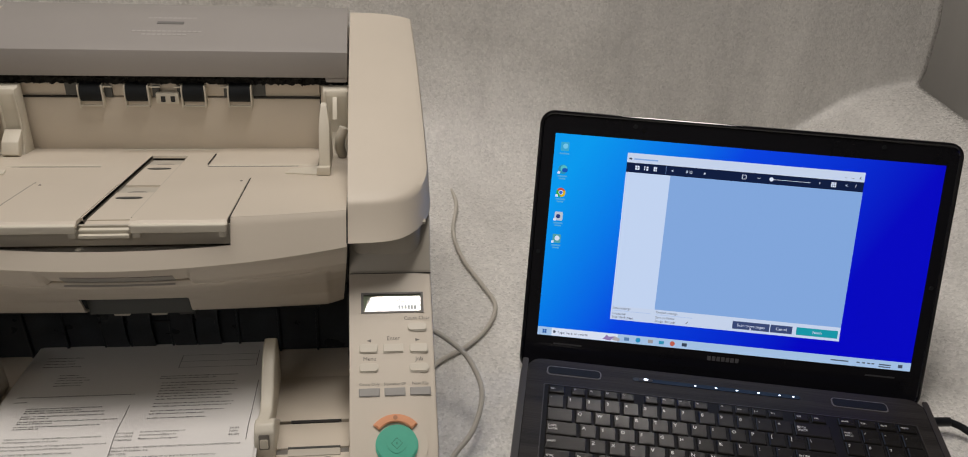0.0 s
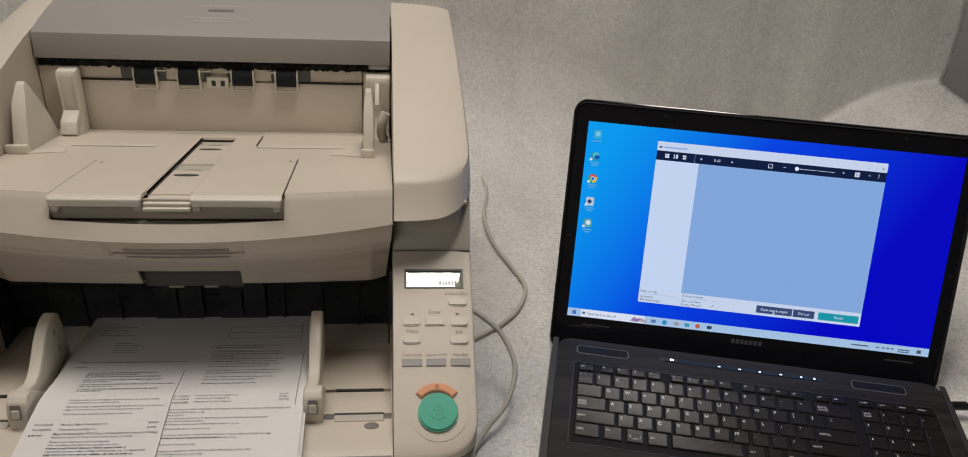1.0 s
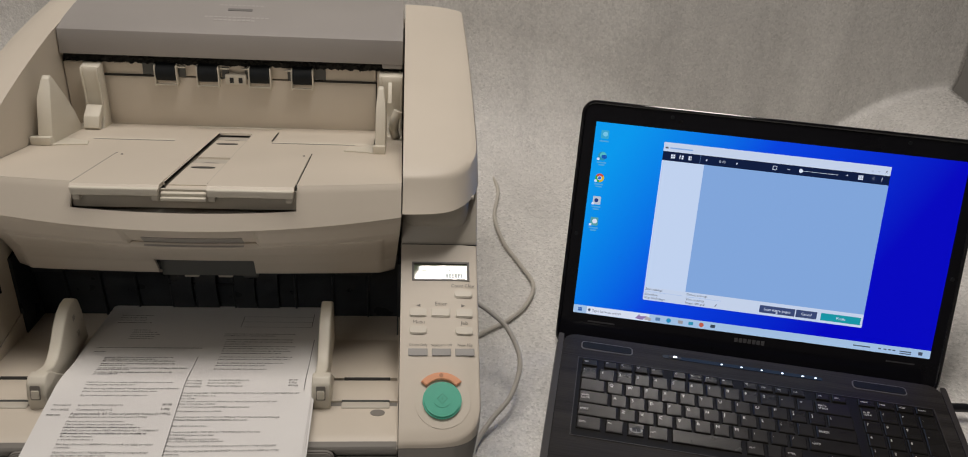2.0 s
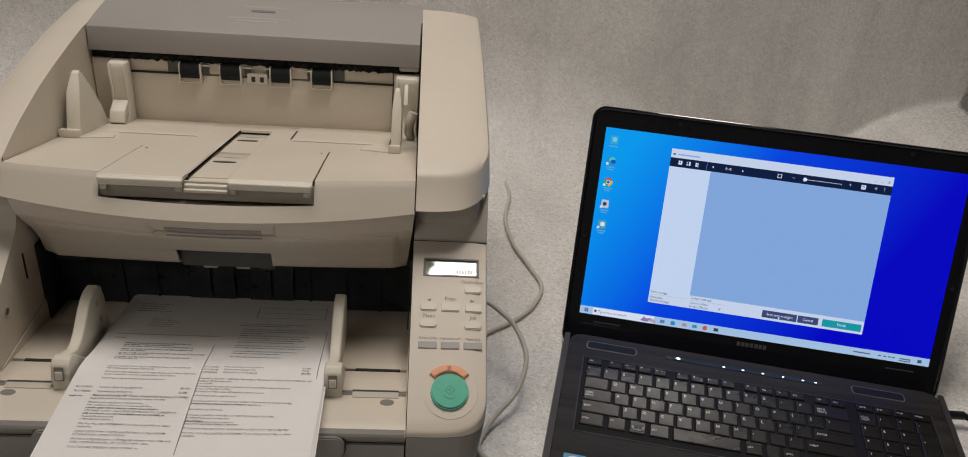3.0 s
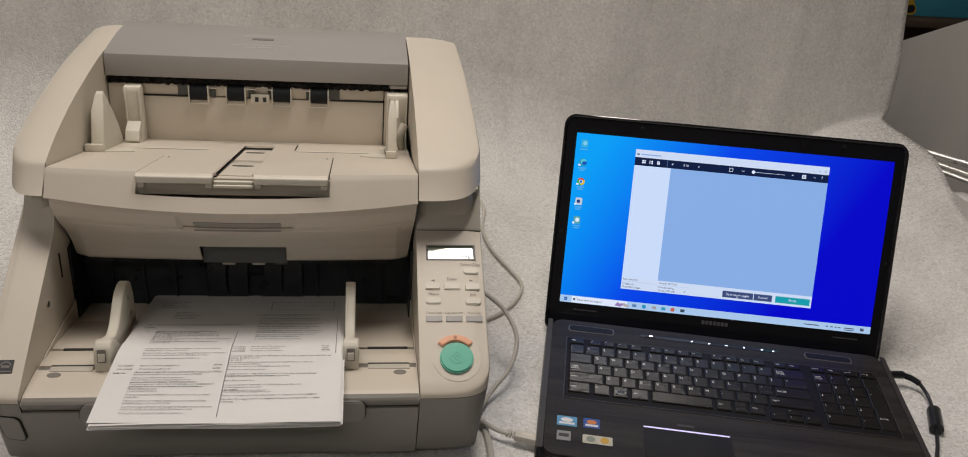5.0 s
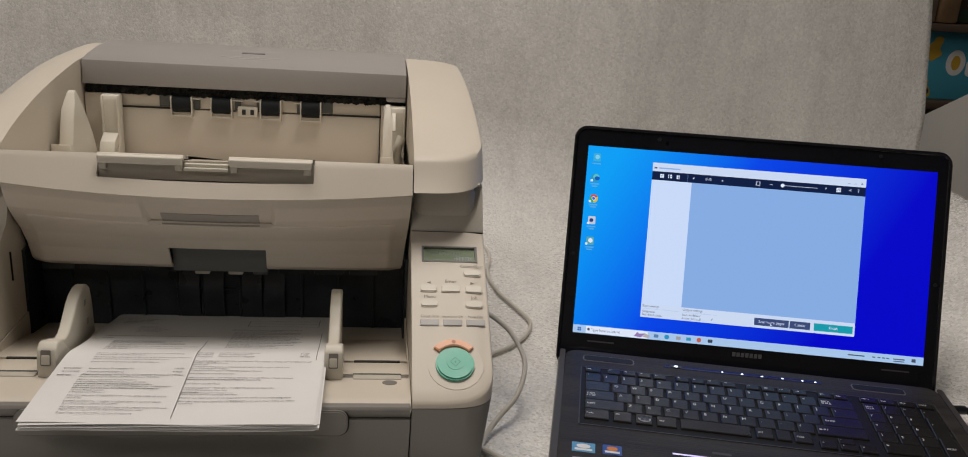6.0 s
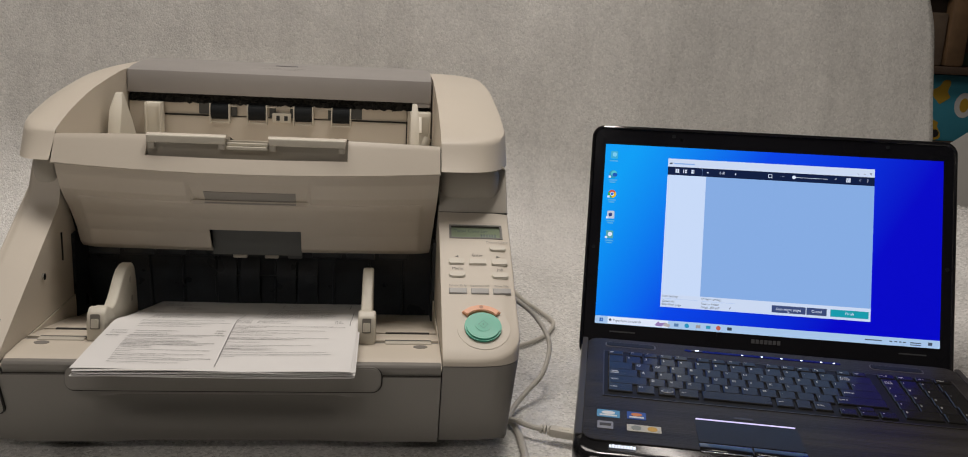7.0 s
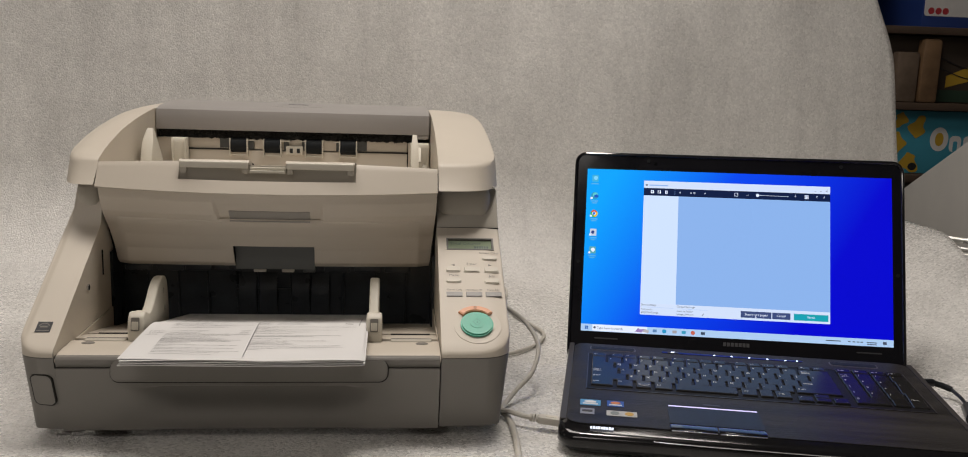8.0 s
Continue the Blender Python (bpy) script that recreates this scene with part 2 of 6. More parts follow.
def moved(bm, m):
    bmesh.ops.transform(bm, matrix=m, verts=bm.verts)
    return bm


def tube(points, r, n=10, steps=10, bm=None):
    """A round cable through points, smoothly."""
    P = [Vector(p) for p in points]
    P = [P[0] * 2 - P[1]] + P + [P[-1] * 2 - P[-2]]
    line = []
    for k in range(1, len(P) - 2):
        for s in range(steps):
            t = s / steps
            a, b, c, d = P[k - 1], P[k], P[k + 1], P[k + 2]
            line.append(0.5 * (2 * b + (c - a) * t + (2 * a - 5 * b + 4 * c - d) * t * t + (3 * b - a - 3 * c + d) * t ** 3))
    line.append(P[-2])
    one = bmesh.new()
    rings = []
    side = Vector((0, 0, 1))
    for k, p in enumerate(line):
        d = (line[min(k + 1, len(line) - 1)] - line[max(k - 1, 0)]).normalized()
        side = (side - d * side.dot(d)).normalized()
        up = d.cross(side)
        rings.append([one.verts.new(p + r * (side * math.cos(2 * math.pi * i / n) + up * math.sin(2 * math.pi * i / n))) for i in range(n)])
    for a, b in zip(rings, rings[1:]):
        for i in range(n):
            one.faces.new((a[i], a[(i + 1) % n], b[(i + 1) % n], b[i]))
    one.faces.new(rings[0][::-1])
    one.faces.new(rings[-1])
    return join(bm, one) if bm else one


def letters(text, size, align="LEFT", wide=1.0):
    """Flat lettering in the x-y plane as a bmesh."""
    cu = bpy.data.curves.new("lettering", "FONT")
    cu.body, cu.size, cu.align_x, cu.align_y, cu.resolution_u = text, size, align, "CENTER", 2
    ob = bpy.data.objects.new("lettering", cu)
    me = bpy.data.meshes.new_from_object(ob)
    bm = bmesh.new()
    bm.from_mesh(me)
    for v in bm.verts:
        v.co.x *= wide
    bpy.data.objects.remove(ob)
    bpy.data.meshes.remove(me)
    bpy.data.curves.remove(cu)
    return bm


def shell(xin, xout, yf, yback, ztop, zbot, lean=0.0, flare=0.0, r=0.003, zin=None, nu=14, nv=16):
    """A moulded cover: its top ztop(y, t) runs from the front line yf(t) to yback, t from the inner side (0) to the outer (1);
    a skirt goes round the front and the outer side down to zbot, leaning outwards below."""
    bm = bmesh.new()
    w = xout - xin

    def top(i, j):
        t = math.sin(math.pi / 2 * i / nu)
        y = yf(t) + (yback - yf(t)) * j / nv
        return Vector((xin + w * t, y, ztop(y, t)))
    P = [[top(i, j) for j in range(nv + 1)] for i in range(nu + 1)]
    rim = [P[i][0] for i in range(nu + 1)] + [P[nu][j] for j in range(1, nv + 1)]
    out = []
    for k, p in enumerate(rim):
        d = rim[min(k + 1, len(rim) - 1)] - rim[max(k - 1, 0)]
        d.z = 0
        n = Vector((d.y, -d.x, 0)).normalized()
        if n.x * w < 0 or (abs(n.x) < 1e-6 and n.y > 0):
            n = -n
        if k < nu // 2:
            n = Vector((0, -1, 0)) if abs(n.y) > 0.9 else n
        out.append(n)
    for _ in range(3):
        out = [out[0]] + [(a + b * 2 + c).normalized() for a, b, c in zip(out, out[1:], out[2:])] + [out[-1]]
    V = [[None] * (nv + 1) for _ in range(nu + 1)]
    for i in range(nu + 1):
        for j in range(nv + 1):
            t = math.sin(math.pi / 2 * i / nu)
            y = P[i][j].y + r * (1 - j / nv)
            V[i][j] = bm.verts.new((xin + (w - math.copysign(r, w)) * t, y, ztop(y, t)))
    for i in range(nu):
        for j in range(nv):
            bm.faces.new((V[i][j], V[i + 1][j], V[i + 1][j + 1], V[i][j + 1]))
    prev = [V[i][0] for i in range(nu + 1)] + [V[nu][j] for j in range(1, nv + 1)]
    for inset, drop in ((0.29, 0.29), (0.0, 1.0), (None, None)):
        row = []
        for k, p in enumerate(rim):
            q = p - (out[k] * r * inset if inset else Vector())
            if drop is not None:
                q.z -= r * drop
            else:
                f = max(0.0, -out[k].y)
                q = Vector((p.x + flare * (1 if w > 0 else -1) * abs(out[k].x), p.y - lean * f, zbot))
            row.append(bm.verts.new(q))
        for k in range(len(rim) - 1):
            bm.faces.new((prev[k], prev[k + 1], row[k + 1], row[k]))
        prev = row
    inner = [V[0][j] for j in range(nv + 1)]
    low = [bm.verts.new((xin, max(v.co.y, prev[0].co.y), (zin(v.co.y) if zin else zbot))) for v in inner]
    for j in range(nv):
        bm.faces.new((inner[j], inner[j + 1], low[j + 1], low[j]))
    return bm


# ---- the setting ----
def smooth(t):
    t = min(1.0, max(0.0, t))
    return t * t * (3 - 2 * t)


def flat_box(name, a, b, material, label, category, kind="structure"):
    ob = new(name, finish(block(a, b), material))
    return tagged(ob, label, category, "", kind)


PLASTER = mat("dull_plaster", (0.42, 0.40, 0.37), 0.85, 0, 0.08, 3, 0.2, 200)
CONCRETE = mat("grey_floor", (0.20, 0.19, 0.18), 0.7, 0, 0.15, 5, 0.2, 200)
# plain room shell, out of view, added for bounced light and reflections
flat_box("floor", (-3.0, -3.6, -0.80), (3.4, 4.6, -0.74), CONCRETE, "plain grey concrete floor of the storeroom", "floor")
flat_box("ceiling", (-3.0, -3.6, 2.40), (3.4, 4.6, 2.46), PLASTER, "plain off-white ceiling, unseen, added for bounced light", "ceiling")
flat_box("wall_west", (-3.06, -3.6, -0.74), (-3.0, 4.6, 2.40), PLASTER, "plain dull plaster wall, unseen, added for bounced light", "wall")
flat_box("wall_east", (3.4, -3.6, -0.74), (3.46, 4.6, 2.40), PLASTER, "plain dull plaster wall, unseen, added for bounced light", "wall")
flat_box("wall_south", (-3.0, -3.66, -0.74), (3.4, -3.6, 2.40), PLASTER, "plain dull plaster wall, unseen, added for bounced light", "wall")
flat_box("wall_north", (-3.0, 4.6, -0.74), (3.4, 4.66, 2.40), PLASTER, "plain dull plaster wall behind the shelf, unseen, added for bounced light", "wall")


def foam_sheet():
    """One long foam sheet: it lies on the table, bends up behind and hangs as a backdrop; at its end it lies over a raised edge."""
    back, top = 0.775, 0.535
    nu, nv = 250, 270

    def place(u, v):
        xs = -1.35 + 2.40 * u
        r = 0.19 - 0.178 * smooth((xs - 0.33) / 0.45)
        y0, arc = back - r, r * math.pi / 2
        total = (y0 + 1.0) + arc + (top - r)
        s = v * total
        if s < y0 + 1.0:
            y, z, wall = -1.0 + s, 0.0, 0.0
        elif s < y0 + 1.0 + arc:
            a = (s - y0 - 1.0) / r
            y, z, wall = y0 + r * math.sin(a), r * (1 - math.cos(a)), a / (math.pi / 2)
        else:
            y, z, wall = y0 + r + 0.02 * (s - y0 - 1.0 - arc), r + s - y0 - 1.0 - arc, 1.0
        edge = 1.0 + 0.070 * smooth((y - 0.35) / 0.3) + 0.012 * wall - 0.11 * max(0.0, z - 0.12) - 0.05 * smooth((z - 0.35) / 0.3)
        x = -1.35 + (edge + 1.35) * u
        hump = 0.118 * smooth((x - 0.79) / 0.28) * (1 - smooth((0.15 - y) / 0.3))
        wave = 0.007 * noise.noise((x * 3.1, y * 1.5, z * 1.3 + 4)) * (0.25 + wall) + 0.004 * noise.noise((x * 9, y * 9, z * 5)) + 0.0045 * wall * math.exp(-((x - 0.072 - 0.02 * z) / 0.016) ** 2)
        if wall < 1:
            zz = z + hump + wave * smooth((y - 0.45) / 0.2)
            return Vector((x, y + wave * wall, zz - 0.004))
        return Vector((x, y + wave, z - 0.004 + hump * (1 - (z - r) / (top - r))))
    bm = sheet(place, nu, nv)
    ob = new("foam_backdrop", finish(bm, FOAM, 60))
    mod = ob.modifiers.new("thickness", "SOLIDIFY")
    mod.thickness, mod.offset = 0.006, -1
    if ob.data.polygons[10].normal.z < 0:
        mod.offset = 1
    return tagged(ob, "white pebbled packing foam sheet laid over the table and hung up behind", "backdrop", "", "structure")


foam_sheet()
WOOD = mat("table_wood", (0.26, 0.17, 0.10), 0.5, 0, 0.15, 8, 0.2, 150, 0.5, 0, (1, 8, 8))
table = thing("table", pose(0, 0, -0.74), "plain wooden work table covered with white foam", "table")
part("tabletop", block((-1.3, -0.95, 0.690), (0.98, 0.76, 0.728), 0.003), WOOD, table)
for tx in (-1.22, 0.88):
    for ty in (-0.88, 0.68):
        part("leg", block((tx, ty, 0), (tx + 0.06, ty + 0.06, 0.690), 0.003), WOOD, table)

# a raised edge under the foam's end
BOARD = mat("foam_block", (0.50, 0.485, 0.46), 0.8, 0, 0.1, 10, 0.2, 200)
spacer = new("foam_block", finish(block((0.985, 0.18, -0.74), (1.06, 0.74, 0.085), 0.003), BOARD))
tagged(spacer, "pale grey foam block standing under the foam sheet's raised end", "block")


# ---- white board, rods and shelf behind the backdrop's end ----
def white_board():
    base, way = Vector((1.53, 1.434, 0)), Vector((-0.259, -0.966, 0))
    side = Vector((0.966, -0.259, 0)) * 0.012
    bm = bmesh.new()
    rows = []
    for s in (-0.55, 0.0, 0.35, 0.75, 1.0):
        p = base + way * s
        rows.append([bm.verts.new(p + o + Vector((0, 0, z))) for o in (Vector(), side) for z in (-0.74, 0.111 + 0.373 * s)])
    for a, b in zip(rows, rows[1:]):
        for i, j in ((0, 1), (1, 3), (3, 2), (2, 0)):
            bm.faces.new((a[i], a[j], b[j], b[i]))
    for r in (rows[0], rows[-1]):
        bm.faces.new((r[0], r[1], r[3], r[2]))
    bevel(bm, 0.003)
    ob = new("white_board", finish(bm, mat("matt_white_board", (0.66, 0.64, 0.60), 0.55, 0, 0.05, 6, 0.1, 300)))
    return tagged(ob, "matt white board with a slanting top edge, standing on the floor", "board")


white_board()
for n, (dz, r) in enumerate(((0.0, 0.0055), (-0.022, 0.004), (-0.036, 0.004))):
    rod_ob = new("metal_rod", finish(rod((1.062, 0.720 - 0.01 * n, 0.088 + dz * 0.4), (1.24, 0.495 - 0.01 * n, 0.094 + dz), r), mat("pale_metal", (0.66, 0.65, 0.62), 0.3, 0.6)))
    tagged(rod_ob, "thin pale metal rod lying along the foam's edge", "rod", "rods beside the foam")
WIREBOX = new("white_bracket", finish(block((1.135, 0.565, -0.74), (1.160, 0.605, 0.0415), 0.005), WHITE_PLASTIC))
tagged(WIREBOX, "white plastic bracket that carries the metal rods", "bracket")

BROWN = mat("brown_shelf", (0.07, 0.045, 0.03), 0.6, 0, 0.2, 8, 0.2, 150)
BLUE_BOX = mat("blue_carton", (0.05, 0.30, 0.42), 0.55, 0, 0.08, 10)
YELLOW = mat("yellow_print", (0.52, 0.33, 0.03), 0.55, 0, 0.08, 10)
NAVY = mat("navy_print", (0.02, 0.05, 0.22), 0.5, 0, 0.1, 10)
DARK_CARTON = mat("dark_carton", (0.05, 0.035, 0.025), 0.7, 0, 0.2, 10)
GREEN_DARK = mat("dark_green", (0.02, 0.05, 0.03), 0.6, 0, 0.2, 10)
RED = mat("red_print", (0.45, 0.04, 0.05), 0.5)
TAN = mat("tan_print", (0.35, 0.26, 0.13), 0.6, 0, 0.3, 40)

shelf = thing("shelf_unit", pose(1.95, 1.95, -0.74), "dark brown wooden shelf unit loaded with cartons", "shelf")
for z in (0.0, 0.80, 1.02, 1.245, 1.60):
    part("board", block((-0.5, -0.2, z), (0.5, 0.25, z + 0.022), 0.002), BROWN, shelf)
for sx in (-0.52, 0.50):
    part("side_panel", block((sx, -0.2, 0), (sx + 0.02, 0.25, 1.95), 0.002), BROWN, shelf)
part("back_panel", block((-0.5, 0.25, 0), (0.5, 0.26, 1.95)), BROWN, shelf)


def on_front(name, bm, at, material, parent, label=""):
    """Flat print on a carton's front, which faces -y."""
    return part(name, moved(bm, Matrix.Translation(at) @ pose(0, 0, 0, 90, 0, 0)), material, parent, label)


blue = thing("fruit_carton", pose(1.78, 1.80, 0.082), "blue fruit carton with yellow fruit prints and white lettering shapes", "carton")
part("body", block((-0.22, 0, 0), (0.30, 0.3, 0.195), 0.004), BLUE_BOX, blue)
for px, pz, r in ((-0.105, 0.165, 0.026), (-0.045, 0.145, 0.034), (-0.108, 0.095, 0.030), (-0.062, 0.035, 0.036)):
    pts = [(r * (0.75 + 0.3 * math.sin(3 * a + px * 40)) * math.cos(a), r * (0.9 + 0.25 * math.cos(2 * a + pz * 30)) * math.sin(a)) for a in [2 * math.pi * k / 22 for k in range(22)]]
    on_front("fruit_print", plate(pts, 0, 0.001), (px, -0.0005, pz), YELLOW, blue, "yellow fruit print")
on_front("hand_hole", disc(0, 0, 0.012, 0, 0.0015, 20, 0, 0.014), (-0.052, -0.001, 0.022), BLACK, blue, "dark oval hand hole")
ring = plate([(0.030 * math.cos(a), 0.037 * math.sin(a)) for a in [2 * math.pi * k / 28 for k in range(28)]], 0, 0.001)
on_front("letter_shape", ring, (0.028, -0.0005, 0.108), PRINT_WHITE, blue, "white rounded lettering shape")
on_front("letter_core", plate([(0.014 * math.cos(a), 0.021 * math.sin(a)) for a in [2 * math.pi * k / 24 for k in range(24)]], 0, 0.0012), (0.028, -0.001, 0.108), YELLOW, blue, "yellow core of the lettering shape")
for k, px in enumerate((0.082, 0.128)):
    on_front("letter_shape", plate(rounded(-0.019, -0.025, 0.019, 0.025, 0.014), 0, 0.001), (px, -0.0005, 0.095), PRINT_WHITE, blue, "white rounded lettering shape")
    on_front("letter_core", plate(rounded(-0.007, -0.025 if k == 0 else -0.010, 0.007, 0.008, 0.004), 0, 0.0012), (px, -0.001, 0.095), BLUE_BOX, blue, "blue core of the lettering shape")

yel = thing("yellow_carton", pose(1.86, 1.80, 0.302), "brown carton printed with large yellow fruit outlines", "carton")
part("body", block((-0.30, 0, 0), (0.24, 0.3, 0.20), 0.004), DARK_CARTON, yel)
on_front("green_band", plate(rounded(-0.30, -0.016, 0.24, 0.020, 0.01), 0, 0.001), (0, -0.0005, 0.02), GREEN_DARK, yel, "dark green printed band")
pts = [(-0.075 + 0.32 * t, 0.012 + 0.075 * math.sin(1.2 * t)) for t in [k / 12 for k in range(13)]]
pts += [(x, y + 0.03 + 0.055 * (0.1 + (x + 0.075) * 2.4)) for x, y in pts[::-1]]
on_front("fruit_print", plate(pts, 0, 0.001), (0.02, -0.001, 0.035), YELLOW, yel, "large yellow fruit print")
for k in range(2):
    pts = [(-0.14 + 0.3 * t, 0.055 + 0.03 * k - 0.06 * math.sin(math.pi * t * 0.9) + 0.05 * t) for t in [j / 14 for j in range(15)]]
    pts += [(x, y + 0.003) for x, y in pts[::-1]]
    on_front("outline_print", plate(pts, 0, 0.001), (0.06, -0.003, 0.05), BLACK, yel, "thin dark outline print")
tins = thing("brown_packet", pose(1.655, 1.775, 0.302), "dull brown paper packet standing on the shelf", "packet")
part("body", block((-0.035, -0.02, 0), (0.035, 0.02, 0.150), 0.008), mat("dull_packet", (0.14, 0.10, 0.07), 0.7, 0, 0.25, 30), tins)
jarp = thing("amber_packet", pose(1.725, 1.77, 0.302), "tall dull amber packet standing on the shelf", "packet")
part("body", block((-0.03, -0.02, 0), (0.03, 0.02, 0.19), 0.01), mat("amber_packet", (0.17, 0.10, 0.05), 0.6, 0, 0.25, 30), jarp)

pic = thing("picture_carton", pose(1.82, 1.80, 0.527), "navy and white carton with a small picture and red seal", "carton")
part("body", block((-0.115, 0, 0), (0.30, 0.3, 0.26), 0.004), NAVY, pic)
on_front("white_panel", plate(rounded(-0.11, -0.02, 0.29, 0.14, 0.01), 0, 0.001), (0, -0.0005, 0.055), PRINT_WHITE, pic, "white printed panel")
on_front("picture", plate(rounded(-0.06, -0.045, 0.25, 0.06, 0.006), 0, 0.001), (0.02, -0.001, 0.135), TAN, pic, "small tan and brown picture")
for k in range(3):
    on_front("seal", disc(0, 0, 0.010, 0, 0.001, 18), (-0.088 + 0.023 * k, -0.001, 0.05), RED, pic, "small red seal")


# ---- document scanner ----
SX0, SX1 = -0.1965, 0.1680      # inner faces of the two side towers
SC = -0.0140                    # middle of the paper's way
SLOPE = 31.25                   # slope of the operator panel, degrees
scanner = thing("document_scanner", pose(0, 0.2, -0.004), "beige and grey office document scanner with a sloping key panel", "scanner")


def sp(name, bm, material, label="", parent=None, sharp=35):
    if parent:
        return part(name, bm, material, parent, label, False, sharp)
    return part(name, bm, material, scanner, label, True, sharp)


def front_y(z):
    """The leaning lower front."""
    return 0.0015 - 0.0185 * (z - 0.008) / 0.078


def dent(x, z):
    a = smooth((0.118 - abs(x - SC)) / 0.045) * smooth((0.060 - z) / 0.006) * (1 - 0.85 * smooth((0.052 - z) / 0.036))
    return 0.017 * a


def lower_front(u, v):
    x = SX0 + 0.0006 + (SX1 - SX0 - 0.0012) * u
    z = 0.008 + 0.068 * v
    return Vector((x, front_y(z) + dent(x, z), z))


sp("front_panel", sheet(lower_front, 72, 28, 0.003), LOWER_GREY, "warm grey lower front with a scooped finger recess", sharp=50)
bm = prism([(front_y(0.0762), 0.0762), (-0.0170, 0.0842), (-0.0150, 0.0866), (0.05, 0.0866), (0.05, 0.0762)], SX0 + 0.0006, SX1 - 0.0006, 0.0006)
sp("front_rail", bm, LOWER_GREY)
# drop lip below the paper
bm = moved(plate(rounded(-0.130, -0.021, 0.130, 0.0, 0.008), -0.004, 0.004, 0.0012), pose(SC, front_y(0.070) - 0.0040, 0.0850, 90 - 13.3, 0, 0))
sp("front_lip", bm, LOWER_GREY, "rounded grey lip under the paper")


bm = moved(plate(rounded(-0.1312, -0.0222, 0.1312, 0.0, 0.009), -0.0046, -0.0002), pose(SC, front_y(0.070) - 0.0040, 0.0850, 90 - 13.3, 0, 0))
sp("lip_gap", bm, SLIT)
sp("rail_seam", block((SX0 + 0.0008, front_y(0.0758) - 0.0004, 0.0754), (SX1 - 0.0008, front_y(0.0758) + 0.002, 0.0762)), SLIT)


def corner(t, deep=0.030, sharpness=7):
    return deep * (1 - (max(0.0, 1 - t ** sharpness)) ** 0.5)


def panel_opening(bm, x0, x1, d0, d1):
    """Cuts the display's opening through the sloping panel."""
    a = radians(SLOPE)
    up_slope = Vector((0, math.cos(a), math.sin(a)))
    foot = Vector((0, -0.0170, 0.0922))
    for p, n in ((Vector((x0, 0, 0)), Vector((1, 0, 0))), (Vector((x1, 0, 0)), Vector((1, 0, 0))), (foot + up_slope * d0, up_slope), (foot + up_slope * d1, up_slope)):
        bmesh.ops.bisect_plane(bm, geom=bm.verts[:] + bm.edges[:] + bm.faces[:], plane_co=p, plane_no=n)
    bm.normal_update()
    gone = []
    for f in bm.faces:
        c = f.calc_center_median()
        if x0 < c.x < x1 and d0 < (c - foot).dot(up_slope) < d1 and abs(f.normal.z) > 0.5:
            gone.append(f)
    bmesh.ops.delete(bm, geom=gone, context="FACES")


for side, (xi, xo) in (("left", (SX0 - 0.0006, -0.2335)), ("right", (SX1 + 0.0006, 0.2385))):
    k = 3.2 if side == "left" else 5.0
    low = shell(xi, xo, lambda t: -0.0172 + corner(t, 0.030, k), 0.47, lambda y, t: 0.0860, 0.008, -0.0185, -0.007, 0.0006, nu=16)
    sp("lower_corner", low, LOWER_GREY, "warm grey lower corner of the housing")
    def slope_top(y, t, side=side):
        line = 0.0922 + (y + 0.0170) * math.tan(radians(SLOPE)) - (0.0012 * smooth((t - 0.8) / 0.2))
        if side == "right":
            return line
        line = min(line, 0.2322)
        return line + (0.2322 - line) * smooth((y - 0.1340) / 0.026) * (1 - smooth((t - 0.78) / 0.22))
    up = shell(xi, xo, lambda t: -0.0176 + corner(t, 0.030, k), 0.1415 if side == "right" else 0.46, slope_top, 0.0866, 0.0, 0.0, 0.0022, lambda y: 0.0866, nu=16 if side == "right" else 26, nv=16 if side == "right" else 110)
    if side == "right":
        panel_opening(up, 0.1802, 0.2290, 0.1494, 0.1656)
    tower = sp("operator_panel" if side == "right" else "side_tower", up, BEIGE, "sloping beige key panel" if side == "right" else "sloping beige side cover")
    top_z = 0.0922 + (0.1415 + 0.0170) * math.tan(radians(SLOPE))
    # blocks and neck take the darkened beige for the shade under the wings
    if side == "left":
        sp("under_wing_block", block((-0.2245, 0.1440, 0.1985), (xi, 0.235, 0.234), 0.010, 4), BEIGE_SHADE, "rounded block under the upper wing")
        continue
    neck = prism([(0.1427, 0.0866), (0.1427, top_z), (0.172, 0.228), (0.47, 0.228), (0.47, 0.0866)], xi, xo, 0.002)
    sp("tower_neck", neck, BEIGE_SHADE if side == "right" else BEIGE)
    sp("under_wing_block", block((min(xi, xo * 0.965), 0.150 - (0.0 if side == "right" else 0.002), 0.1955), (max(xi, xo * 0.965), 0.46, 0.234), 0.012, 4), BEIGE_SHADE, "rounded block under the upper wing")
sp("bottom_plate", block((-0.224, 0.006, 0.0075), (0.229, 0.47, 0.0115)), LOWER_GREY)
sp("back_cover", block((-0.230, 0.462, 0.012), (0.234, 0.500, 0.286), 0.006), BEIGE)
for fx in (-0.165, 0.165):
    for fy in (0.030, 0.42):
        sp("foot", moved(disc(0, 0, 0.016, -0.0045, 0.0085, 24), pose(fx, fy + 0.012, 0)), RUBBER, "black rubber foot")
